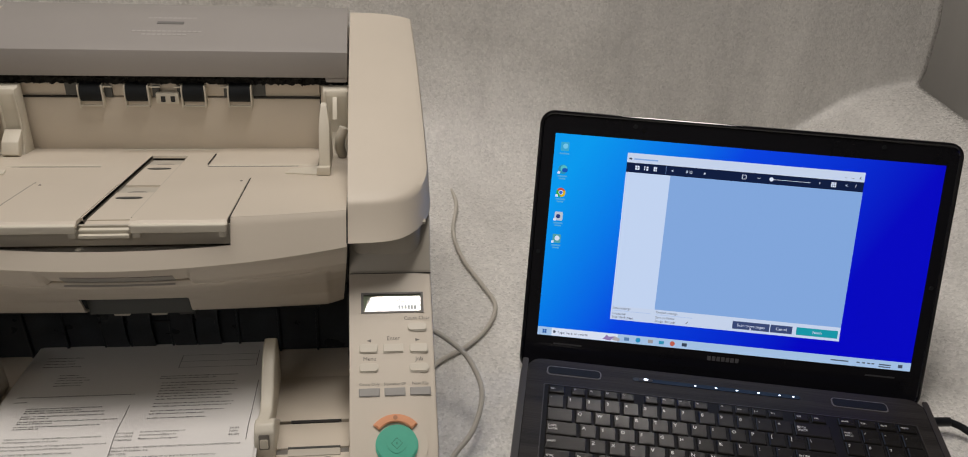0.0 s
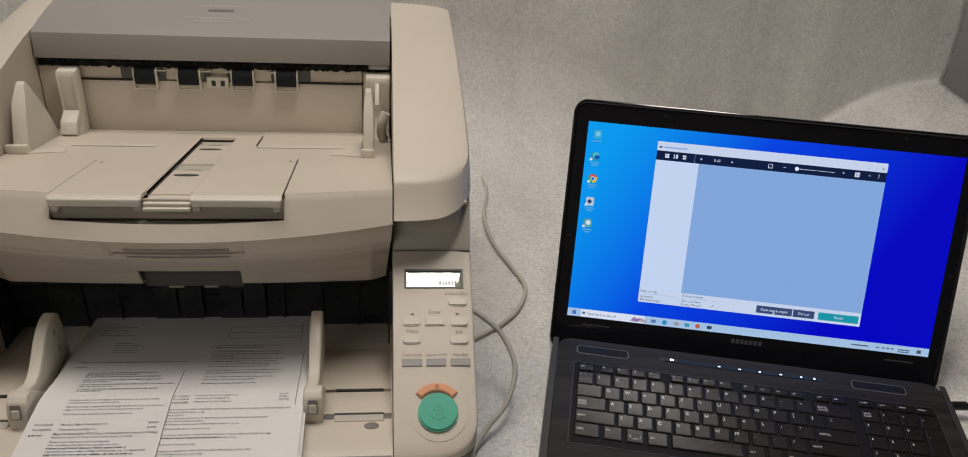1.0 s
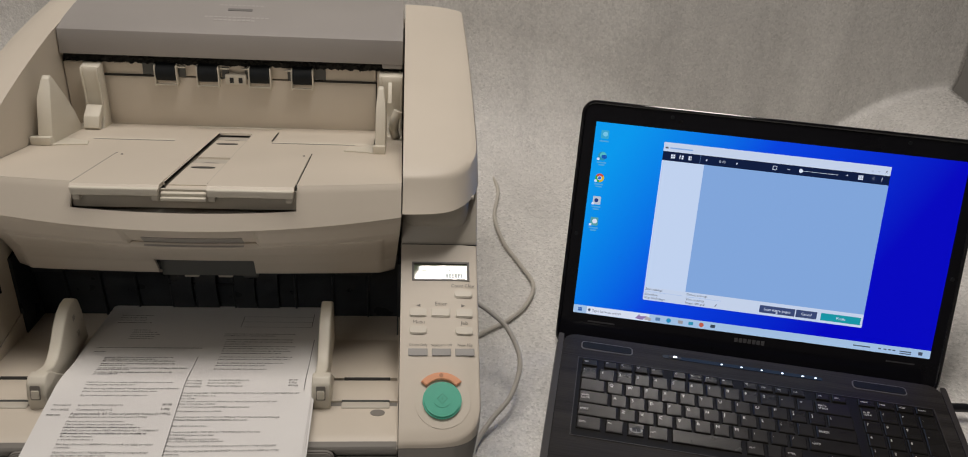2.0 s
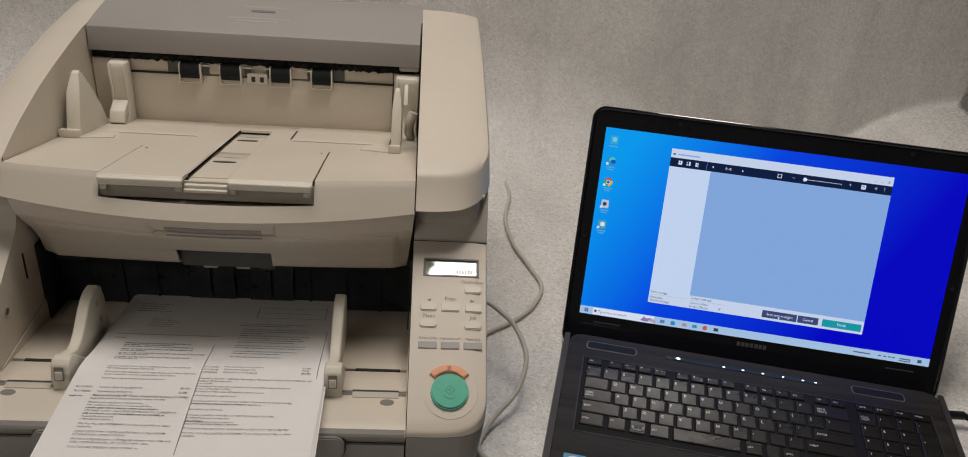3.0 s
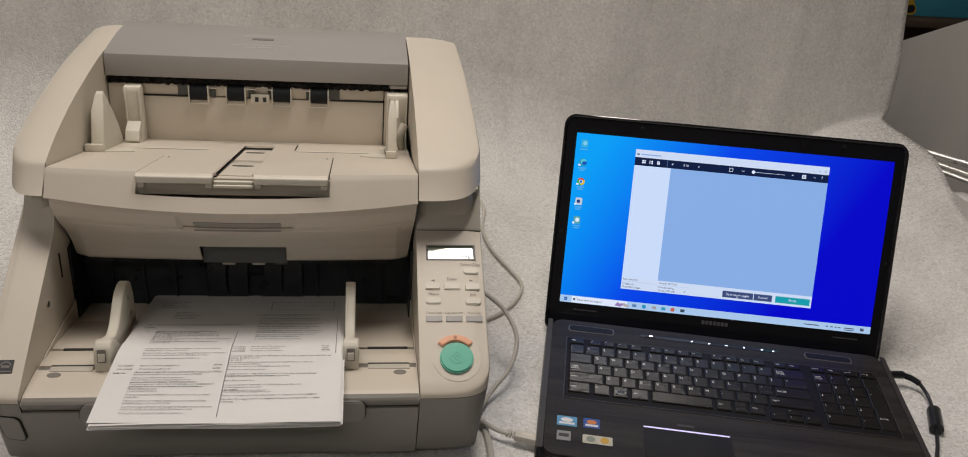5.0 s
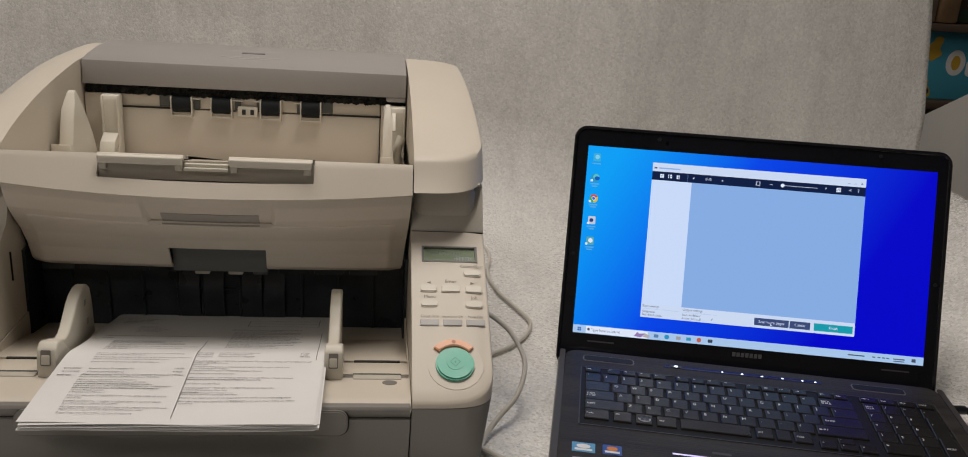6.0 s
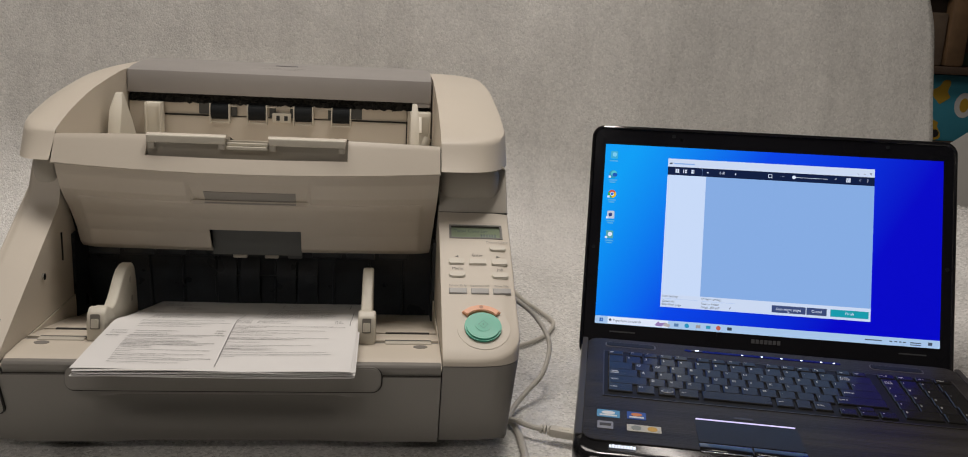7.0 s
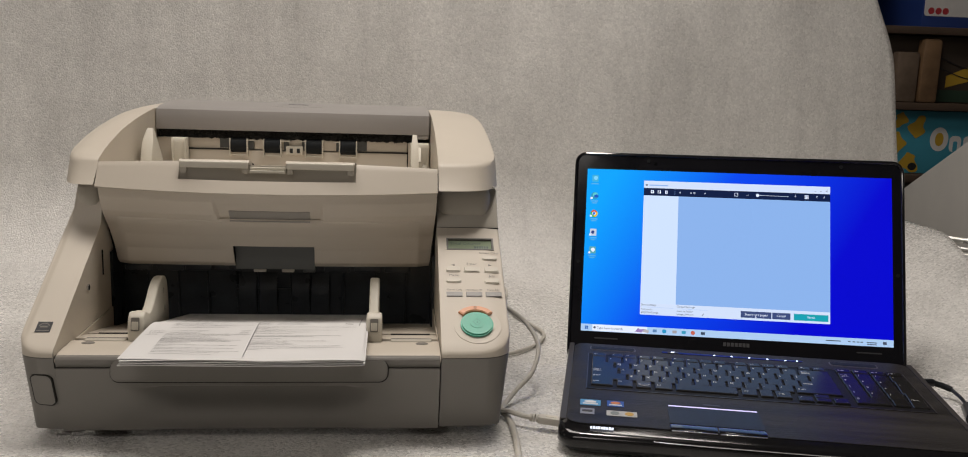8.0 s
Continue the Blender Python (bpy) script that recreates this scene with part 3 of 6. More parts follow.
# small service door on the lower corner
bm = moved(plate(rounded(-0.0105, -0.0165, 0.0105, 0.0165, 0.006), -0.003, 0.0004, 0.0004), pose(-0.2105, -0.0088, 0.0515, 90 + 13, 0, -12))
sp("door_gap", moved(plate(rounded(-0.0113, -0.0173, 0.0113, 0.0173, 0.0066), -0.003, 0.0001), pose(-0.2105, -0.0088, 0.0515, 90 + 13, 0, -12)), SLIT)
sp("service_door", bm, LOWER_GREY, "small rounded grey service door")

# rating sticker on the side tower
sticker = moved(plate(rounded(-0.0077, -0.0074, 0.0077, 0.0074, 0.0004), 0.0002, 0.0006), pose(-0.2135, 0.0095, 0.1083, SLOPE, 0, 0) @ Matrix.Scale(0.9, 4))
st = sp("rating_sticker", sticker, PRINT_BLACK, "small black and white rating sticker")
bm = bmesh.new()
for k in range(14):
    a0, a1 = radians(20 + 140 * k / 14), radians(20 + 140 * (k + 1) / 14)
    vs = [bm.verts.new((0.0062 * math.cos(a) * (1 if q else 0.80), 0.0062 * math.sin(a) * (1 if q else 0.80) - 0.0005, 0.0006)) for a, q in ((a0, 0), (a1, 0), (a1, 1), (a0, 1))]
    bm.faces.new(vs)
block((-0.0042, -0.0012, 0.0005), (0.0042, 0.0012, 0.0007), 0, 2, bm)
block((-0.0066, -0.0062, 0.0005), (0.0066, -0.0050, 0.0007), 0, 2, bm)
sp("sticker_print", moved(bm, pose(-0.2135, 0.0095, 0.10845, SLOPE, 0, 0) @ Matrix.Scale(0.88, 4)), PRINT_GREY, "", st)

# screw hole and hinge slot in the side tower's inner face
sp("screw", rod((SX0 - 0.001, 0.0865, 0.1285), (SX0 + 0.0012, 0.0865, 0.1285), 0.0032, 20), STEEL, "small steel screw")
sp("hinge_slot", block((SX0 - 0.001, 0.1365, 0.130), (SX0 + 0.0006, 0.1380, 0.158)), SLIT)

# feed tray
def tray_z(y):
    return 0.0868 + 0.012 * max(0.0, y) * 1.4


def plate_z(y):
    """The tray's plates, sloping down towards the throat."""
    return 0.0885 - 0.190 * max(0.0, y - 0.0385)


for xx in (SX0 - 0.0002, SX1 - 0.0010):
    sp("tray_cheek", prism([(0.030, 0.046), (0.030, 0.0864), (0.1660, 0.0868), (0.1660, 0.046)], xx, xx + 0.0012), BEIGE)
tray = sp("feed_tray", sheet(lambda u, v: Vector((SX0 + (SX1 - SX0) * u, -0.0165 + 0.0485 * v, 0.0840 + 0.0042 * smooth(v * 4) + 0.0)), 20, 10, 0.003), BEIGE, "beige feed tray with two stepped plates")
for (ya, yb, lift) in ((0.0385, 0.0735, 0.0002), (0.0765, 0.1498, 0.0012), (0.150, 0.230, -0.0010)):
    sp("tray_plate", prism([(ya, 0.046), (ya, plate_z(ya) + lift), (yb, plate_z(yb) + lift), (yb, 0.046)], SX0 + 0.0006, SX1 - 0.0006, 0.0008), BEIGE, "", tray)
sp("tray_bed", block((SX0, 0.030, 0.030), (SX1, 0.28, 0.0455)), BEIGE_SHADE, "", tray)
for px, x1 in ((-0.184, -0.1445), (0.1185, 0.1605)):
    sp("slot", block((px, 0.0368, 0.0845), (x1, 0.0392, 0.0890)), DARK_GREY, "", tray)
    sp("slot", block((px, 0.0734, 0.0740), (x1, 0.0766, 0.0828)), SLIT, "", tray)
    sp("slot_bar", block((px, 0.0290, 0.0855), (x1, 0.0368, 0.0893), 0.0008), BEIGE_SHADE, "", tray)
for px in (-0.1779, 0.1503):
    sp("sensor_pad", moved(disc(0, 0, 0.0040, 0.0, 0.0004, 24, 0.0, 0.0064), pose(px, 0.0235, 0.0882)), PRINT_GREY, "small oval grey pad", tray)

# dark feed throat
throat = sp("feed_throat", sheet(lambda u, v: Vector((SX0 + (SX1 - SX0) * u, 0.2110 - 0.0100 * v, 0.0470 + 0.102 * v)), 30, 8, 0.003), INNER, "black ribbed paper feed throat")
for k, rx in enumerate((-0.166, -0.132, -0.098, -0.064, -0.040, -0.002, 0.022, 0.060, 0.098, 0.134)):
    sp("rib", prism([(0.2050, 0.0500), (0.2010, 0.0800), (0.1990, 0.1150), (0.1900, 0.1460), (0.2030, 0.1460), (0.2120, 0.0500)], rx, rx + 0.0022, 0.0005), INNER, "", throat)
sp("guide_bar", block((-0.064, 0.1975, 0.0990), (0.044, 0.2005, 0.1004)), BLACK, "", throat)
for rx in (-0.061, -0.037, 0.001, 0.024):
    sp("shiny_plate", sheet(lambda u, v: Vector((rx + 0.020 * u, 0.2060 - 0.0075 * math.sin(math.pi * v), 0.0660 + 0.062 * v)), 2, 14, 0.002), INNER, "", throat)
sp("feed_knob", moved(disc(0, 0, 0.0068, 0, 0.007, 24, 0.0015), pose(0.0360, 0.2030, 0.0980, 85, 0, 0)), INNER, "round black knob", throat)
sp("throat_sill", block((SX0 + 0.001, 0.2120, 0.0400), (SX1 - 0.001, 0.2200, 0.0600)), INNER, "", throat)
sp("throat_back", block((SX0, 0.2310, 0.040), (SX1, 0.2340, 0.150)), INNER, "", throat)
sp("throat_roof", block((SX0, 0.181, 0.1445), (SX1, 0.228, 0.150)), INNER, "", throat)
for rx in (-0.185, -0.150, -0.118, -0.085, 0.040, 0.075, 0.110):
    sp("hanging_flap", block((rx, 0.1780, 0.1260), (rx + 0.030, 0.1810, 0.1440), 0.0012), INNER, "", throat)
for xx in (SX0 - 0.0005, SX1 - 0.0025):
    sp("throat_cheek", block((xx, 0.1640, 0.046), (xx + 0.003, 0.228, 0.150)), INNER, "", throat)


# paper guides
def guide(x, hand):
    """A fin on a foot, at its inner edge x; hand -1 or 1 for the side that it slides from."""
    prof = [(0.030, 0.0860), (0.0298, 0.1020), (0.0325, 0.1120), (0.038, 0.1160), (0.046, 0.1155), (0.054, 0.1115), (0.061, 0.1088), (0.069, 0.1092), (0.077, 0.1128), (0.086, 0.1190), (0.095, 0.1262),
            (0.106, 0.1318), (0.117, 0.1335), (0.127, 0.1325), (0.134, 0.1270), (0.1385, 0.1110), (0.1415, 0.0770), (0.060, 0.0835)]
    g = sp("paper_guide", prism(prof, x, x + 0.0105, 0.0020, 3), BEIGE_LIGHT, "pale curved sliding paper guide", sharp=50)
    xa = x - 0.0035 if hand < 0 else x - 0.0015
    low = [(0.0285, 0.0870), (0.0288, 0.1025), (0.0322, 0.1125), (0.038, 0.1165), (0.045, 0.1152), (0.052, 0.1095), (0.061, 0.1000), (0.078, 0.0840)]
    sp("guide_foot", prism(low, xa, xa + 0.0160, 0.0018, 3), BEIGE_LIGHT, "", g, 50)
    m = pose(xa + 0.0080, 0.0290, 0.1065, 78, 0, 0)
    sp("latch_hole", moved(plate(rounded(-0.0040, -0.0072, 0.0040, 0.0060, 0.001), 0, 0.0008), m), PRINT_GREY, "", g)
    sp("latch", moved(plate(rounded(-0.0033, -0.0062, 0.0033, 0.0020, 0.001), 0, 0.0018, 0.0006), m), BEIGE_LIGHT, "", g)
    if hand < 0:
        for yy, zz in ((0.116, 0.120), (0.120, 0.100)):
            for k in range(3):
                sp("guide_mark", block((x + 0.0105, yy - 0.002, zz - 0.002 * k), (x + 0.0108, yy + 0.003, zz - 0.002 * k + 0.0005)), PRINT_GREY, "", g)


guide(-0.1385, -1)
guide(0.0950, 1)


# upper front cover, bowed
def bow(x):
    return max(0.0, 1 - ((x - SC) / 0.183) ** 2)


def lerp(v, table):
    for (a, p), (b, q) in zip(table, table[1:]):
        if v <= b:
            return p + (q - p) * max(0.0, (v - a) / (b - a))
    return table[-1][1]


COVER = ((0.137, 0.1690), (0.141, 0.1640), (0.158, 0.1560), (0.176, 0.1420), (0.190, 0.1275), (0.2035, 0.1150), (0.218, 0.1060), (0.232, 0.1010))


def cover_y(x, z):
    y = lerp(z, COVER) + (0.006 + 0.0235 * smooth((z - 0.137) / 0.095)) * (1 - bow(x))
    edge = smooth((abs(x - SC) - 0.160) / 0.022) * (1 - smooth((z - 0.15) / 0.06))
    deep = max(0.0, 1 - max(0.0, z - 0.1955) / 0.030)
    pocket = smooth((0.0610 - 0.003 * deep - abs(x - SC)) / 0.0045) * smooth((z - 0.1944) / 0.0016) * 0.0068 * deep ** 0.75
    pad = smooth((0.166 - abs(x - SC)) / 0.004) * smooth((0.1965 - z) / 0.0022) * smooth((z - 0.139) / 0.003)
    return y + 0.007 * edge + pocket - 0.0016 * pad


def upper_cover(u, v):
    inset = 0.006 * (1 - v) ** 1.5
    x = SX0 + 0.001 + inset + (SX1 - SX0 - 0.002 - 2 * inset) * u
    z = 0.137 + 0.095 * v
    return Vector((x, cover_y(x, z), z))


bm = sheet(upper_cover, 220, 120)
dead = []
for f in bm.faces:
    c = f.calc_center_median()
    if -0.0595 < c.x < 0.0305 and c.z < 0.1630:
        dead.append(f)
bmesh.ops.delete(bm, geom=dead, context="FACES")
bmesh.ops.recalc_face_normals(bm, faces=bm.faces)
bmesh.ops.solidify(bm, geom=bm.faces[:], thickness=0.0025)
sp("front_cover", bm, BEIGE, "bowed grey-beige front cover with a grip recess", sharp=28)
GRIP = mat("grip_shade_plastic", (0.33, 0.31, 0.28), 0.5, 0, 0.03, 14, 0.1, 1500)
sp("grip_plate", sheet(lambda u, v: (lambda x, z: Vector((x, cover_y(x, z) - 0.0022, z)))(SC - 0.0430 + 0.086 * u, 0.1938 + 0.0142 * v), 20, 4, 0.0016), GRIP, "flat grip plate set into the front cover")
for xa, xb, za, zb in ((-0.0442, -0.0430, 0.1964, 0.2090), (0.0430, 0.0440, 0.1964, 0.2090), (-0.0440, 0.0440, 0.2080, 0.2087)):
    sp("grip_gap", sheet(lambda u, v: (lambda x, z: Vector((x, cover_y(x, z) - 0.0006, z)))(SC + xa + (xb - xa) * u, za + (zb - za) * v), 8, 3, 0.0006), SLIT)
tab = sp("dark_tab", moved(plate(rounded(-0.0448, 0.0, 0.0448, 0.0325, 0.0008), -0.0030, 0.0, 0.0006), pose(-0.0145, 0.1690, 0.1308, 97, 0, 0)), mat("tab_grey", (0.105, 0.11, 0.105), 0.4, 0, 0.06, 20, 0.1, 1200), "dark grey release tab")
for rx in (-0.040, -0.008, 0.016):
    sp("clip", block((rx, 0.172, 0.1265), (rx + 0.014, 0.178, 0.1320), 0.001), BEIGE_SHADE if rx != 0.016 else DARK_GREY, "", tab)
sp("cover_back", block((SX0 + 0.002, 0.1830, 0.150), (SX1 - 0.002, 0.205, 0.232)), BLACK)


# front band with the cut-out for the flap, and the output deck
def deck_z(y):
    return 0.2560 - 0.275 * (y - 0.132)


def band(u, v, x0, x1, z1):
    x = x0 + (x1 - x0) * u
    b = bow(x)
    y0, y1 = 0.1170 - 0.0280 * b, 0.1340 - 0.0240 * b
    zt = deck_z(y1) - 0.0005
    z = 0.2308 - 0.0012 * b + ((zt if z1 is None else z1) - 0.2308 + 0.0012 * b) * v
    f = (z - 0.2296) / (zt - 0.2296)
    return Vector((x, y0 + (y1 - y0) * f + 0.0012 * smooth((f - 0.9) / 0.1), z))


bm = sheet(lambda u, v: band(u, v, SX0 + 0.0006, -0.1066, None), 18, 10, 0.003)
sheet(lambda u, v: band(u, v, 0.0786, SX1 - 0.0006, None), 18, 10, 0.003, bm)
sheet(lambda u, v: band(u, v, -0.1066, 0.0786, 0.2422), 30, 5, 0.003, bm)
sp("front_band", bm, BEIGE, "bowed beige front band of the output tray")
# floor and recess in the darkened beige, for the shade under the flap
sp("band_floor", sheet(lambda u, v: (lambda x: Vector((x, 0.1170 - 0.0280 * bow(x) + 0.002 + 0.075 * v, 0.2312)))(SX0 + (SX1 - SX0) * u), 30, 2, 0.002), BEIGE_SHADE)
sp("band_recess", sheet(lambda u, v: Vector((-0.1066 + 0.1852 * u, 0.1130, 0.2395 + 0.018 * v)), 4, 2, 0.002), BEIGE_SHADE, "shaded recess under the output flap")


def deck(u, v, x0, x1, ya, yb):
    x = x0 + (x1 - x0) * u
    y_a = (0.1340 - 0.0240 * bow(x) + 0.0012) if ya is None else ya
    y = y_a + (yb - y_a) * v
    step = 0.0016 * smooth((y - 0.3015) / 0.0012) if not -0.066 < x < 0.030 else 0.0
    return Vector((x, y, deck_z(y) + step))


bm = sheet(lambda u, v: deck(u, v, SX0 + 0.0005, -0.1066, None, 0.3845), 14, 60, 0.0025)
sheet(lambda u, v: deck(u, v, 0.0786, SX1 - 0.0005, None, 0.3845), 14, 60, 0.0025, bm)
sheet(lambda u, v: deck(u, v, -0.1066, -0.0320, 0.120, 0.3845), 12, 60, 0.0025, bm)
sheet(lambda u, v: deck(u, v, 0.0040, 0.0786, 0.120, 0.3845), 12, 60, 0.0025, bm)
sheet(lambda u, v: deck(u, v, -0.0320, 0.0040, 0.352, 0.3845), 4, 6, 0.0025, bm)
output_deck = sp("output_deck", bm, BEIGE, "beige output deck sloping down to the rear")
# channel bottom darkened for the shade in the recess
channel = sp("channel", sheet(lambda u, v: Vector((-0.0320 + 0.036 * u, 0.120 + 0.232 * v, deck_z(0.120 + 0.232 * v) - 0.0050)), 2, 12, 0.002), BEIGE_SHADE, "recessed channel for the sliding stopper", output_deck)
# left wall darker than the right one: its shade is in the colour
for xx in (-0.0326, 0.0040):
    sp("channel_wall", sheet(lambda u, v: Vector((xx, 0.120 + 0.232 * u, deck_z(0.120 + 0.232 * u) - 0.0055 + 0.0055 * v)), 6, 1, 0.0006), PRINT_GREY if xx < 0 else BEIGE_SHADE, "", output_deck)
for (ya, yb, lift) in ((0.122, 0.208, -0.0026), (0.236, 0.322, -0.0028)):
    arm = sp("stopper_arm", sheet(lambda u, v: Vector((-0.0300 + 0.032 * u, ya + (yb - ya) * v, deck_z(ya + (yb - ya) * v) + lift)), 3, 8, 0.0022), BEIGE, "flat sliding stopper arm", output_deck)
    sp("finger_slot", moved(disc(0, 0, 0.0034, 0, 0.0005, 24, 0, 0.0110), Matrix.Translation((-0.015, yb - 0.020, deck_z(yb - 0.020) + lift + 0.0002)) @ pose(0, 0, 0, -15.4, 0, 0)), DARK_GREY, "", arm)
    sp("finger_slot", moved(disc(0, 0, 0.0042, 0, 0.0006, 24, 0, 0.0085), Matrix.Translation((-0.014, yb + 0.005, deck_z(yb + 0.005) - 0.0046)) @ pose(0, 0, 0, -15.4, 0, 0)), PRINT_GREY, "", arm)
sp("channel_end", block((-0.0310, 0.1110, 0.2500), (0.0035, 0.122, 0.2555), 0.001), BEIGE, "", output_deck)
for k in range(2):
    sp("channel_rib", block((-0.0328, 0.1040 + 0.0030 * k, 0.2500 + 0.0030 * k), (0.0045, 0.1110, 0.2527 + 0.0030 * k), 0.0003), BEIGE_LIGHT, "", output_deck)


def flap(x0, x1, back):
    def top(u, v):
        x = x0 + (x1 - x0) * u
        y = 0.1040 + (back - 0.1040) * v
        drop = 0.0035 * (1 - smooth(v * 26)) + 0.0016 * smooth((v - 0.97) / 0.03)
        return Vector((x, y, deck_z(y) + 0.0007 - drop))
    bm = sheet(top, 6, 60, 0.0035)
    f = sp("output_flap", bm, BEIGE, "flat beige output flap")
    # lip in a paler beige than the flap, for the light on its edge
    sp("flap_lip", block((x0 + 0.0005, 0.1030, 0.2545), (x1 - 0.0005, 0.1075, 0.2618), 0.0015, 3), BEIGE_LIGHT, "", f)
    for xx in (x0 + 0.0012, x1 - 0.0072):
        sp("flap_hinge", block((xx, 0.1050, 0.2490), (xx + 0.006, 0.1125, 0.2550), 0.001), BEIGE_SHADE, "", f)
    return f


fl = flap(-0.1052, -0.0335, 0.236)
fr = flap(0.0050, 0.0772, 0.250)
sp("flap_stud", moved(disc(0, 0, 0.0012, 0, 0.0006, 12), pose(-0.098, 0.224, deck_z(0.224) + 0.0006)), PRINT_GREY, "", fl)
sp("flap_stud", moved(disc(0, 0, 0.0012, 0, 0.0006, 12), pose(0.0715, 0.236, deck_z(0.236) + 0.0006)), PRINT_GREY, "", fr)
sp("deck_groove", sheet(lambda u, v: Vector((0.0304 + 0.0012 * u, 0.3045 + 0.050 * v, deck_z(0.3045 + 0.050 * v) + 0.0019)), 1, 8, 0.0005), SLIT, "", output_deck)

# pale strip stands for the highlight on the deck's step, dark line for shade
for xa, xb in ((-0.1545, -0.0680), (0.0318, 0.1400)):
    sp("ridge_shade", block((xa, 0.2994, deck_z(0.300) - 0.002), (xb, 0.3005, deck_z(0.300) + 0.0003)), PRINT_GREY, "", output_deck)
    sp("lit_ridge", block((xa, 0.3005, deck_z(0.302) - 0.001), (xb, 0.3022, deck_z(0.302) + 0.0014), 0.0004), BEIGE_LIGHT, "", output_deck)
for xa, back in ((-0.1062, 0.236), (0.0776, 0.250)):
    sp("flap_gap", sheet(lambda u, v: Vector((xa + 0.0009 * u, 0.112 + (back - 0.112) * v, deck_z(0.112 + (back - 0.112) * v) + 0.0004)), 1, 8, 0.0006), SLIT, "", output_deck)

# wings
WING = ((0.10, 0.243), (0.138, 0.2575), (0.160, 0.2655), (0.182, 0.2720), (0.206, 0.2775), (0.231, 0.2830), (0.262, 0.2880), (0.297, 0.2925), (0.330, 0.2962), (0.362, 0.2992), (0.42, 0.3012), (0.51, 0.3012))
for xi, xo in ((SX0 - 0.0004, -0.2375), (SX1 + 0.0006, 0.2375)):
    wing = shell(xi, xo, lambda t: 0.1385 - 0.003 * (xi < 0) + 0.010 * t * t + corner(t, 0.042, 4.5), 0.500, lambda y, t: lerp(y, WING) - 0.0055 * t ** 3, 0.2325, 0.0188, 0.0025, 0.0045, lambda y: 0.2325 if y < 0.16 else 0.19, nu=20, nv=36)
    sp("wing", wing, BEIGE, "tapered beige side wing of the upper unit", sharp=40)
    xa, xb = (xi, xo) if xi < xo else (xo, xi)
    # wing floors coloured as undersides in shade
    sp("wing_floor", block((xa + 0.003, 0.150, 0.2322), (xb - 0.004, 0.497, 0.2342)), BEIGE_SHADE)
for xx in (SX0 + 0.0001, SX1 - 0.0009):
    sp("seam", prism([(0.19, 0.140), (0.183, 0.140), (0.1310, 0.2320), (0.1195, 0.2330), (0.1360, 0.2505), (0.19, 0.2360)], xx - 0.0002, xx + 0.0012), SLIT)

# rear wall of the output deck, roller strip and grey lid
sp("rear_wall", block((-0.1725, 0.3835, 0.180), (0.1372, 0.388, 0.2462), 0.0006), BEIGE, "plain grey-beige rear wall of the output deck")
for a, b in (((-0.1742, 0.3826, 0.185), (-0.1724, 0.390, 0.2480)), ((0.1371, 0.3826, 0.185), (0.1389, 0.390, 0.2480)), ((-0.1737, 0.3826, 0.2462), (-0.1015, 0.390, 0.2480)), ((0.0700, 0.3826, 0.2462), (0.1384, 0.390, 0.2480))):
    sp("wall_gap", block(a, b), SLIT)
sp("rear_sill", block((-0.165, 0.3805, 0.1855), (0.132, 0.3835, 0.1885), 0.0008), BEIGE_LIGHT)
for xa, xb in ((SX0 + 0.0006, -0.1737), (0.1384, SX1 - 0.0008)):
    sp("rear_cheek", block((xa, 0.380, 0.185), (xb, 0.390, 0.262), 0.001), BEIGE)
strip = sp("roller_strip", block((-0.172, 0.3845, 0.2476), (0.1372, 0.389, 0.2640), 0.0006), BEIGE, "beige strip that carries the exit rollers")
for xx in (-0.1145, 0.0685):
    sp("dark_pad", block((xx, 0.3825, 0.2490), (xx + 0.0135, 0.386, 0.2620)), DARK_GREY, "", strip)
for rx in (-0.0990, -0.0545, 0.0010, 0.0468):
    ro = sp("exit_roller", rod((rx, 0.3825, 0.2535), (rx + 0.0200, 0.3825, 0.2535), 0.0102, 24), RUBBER, "black rubber exit roller", strip)
    for xx in (rx - 0.0022, rx + 0.0205):
        sp("bracket", block((xx, 0.3745, 0.2385), (xx + 0.0016, 0.388, 0.2625), 0.0004), BEIGE_LIGHT, "", strip)
    sp("bracket_bar", block((rx - 0.0022, 0.3745, 0.2400), (rx + 0.0221, 0.377, 0.2412), 0.0003), BEIGE_LIGHT, "", strip)
for rx in (-0.0795, -0.0330, -0.0085, 0.0375):
    sp("dark_pad", block((rx + 0.003, 0.3815, 0.2475), (rx + 0.010, 0.385, 0.2595)), DARK_GREY, "", strip)
    sp("bracket_bar", block((rx, 0.377, 0.2595), (rx + 0.012, 0.380, 0.2608), 0.0003), BEIGE_LIGHT, "", strip)
sens = sp("sensor", block((-0.0265, 0.377, 0.2420), (-0.0040, 0.386, 0.2535), 0.001), BEIGE_LIGHT, "small pale sensor bracket", strip)
for xx in (-0.0215, -0.0120):
    sp("sensor_window", block((xx, 0.3762, 0.2445), (xx + 0.0042, 0.3772, 0.2505)), BLACK, "", sens)
brush_bm = block((SX0 + 0.0012, 0.3835, 0.2640), (SX1 - 0.0014, 0.392, 0.2740))
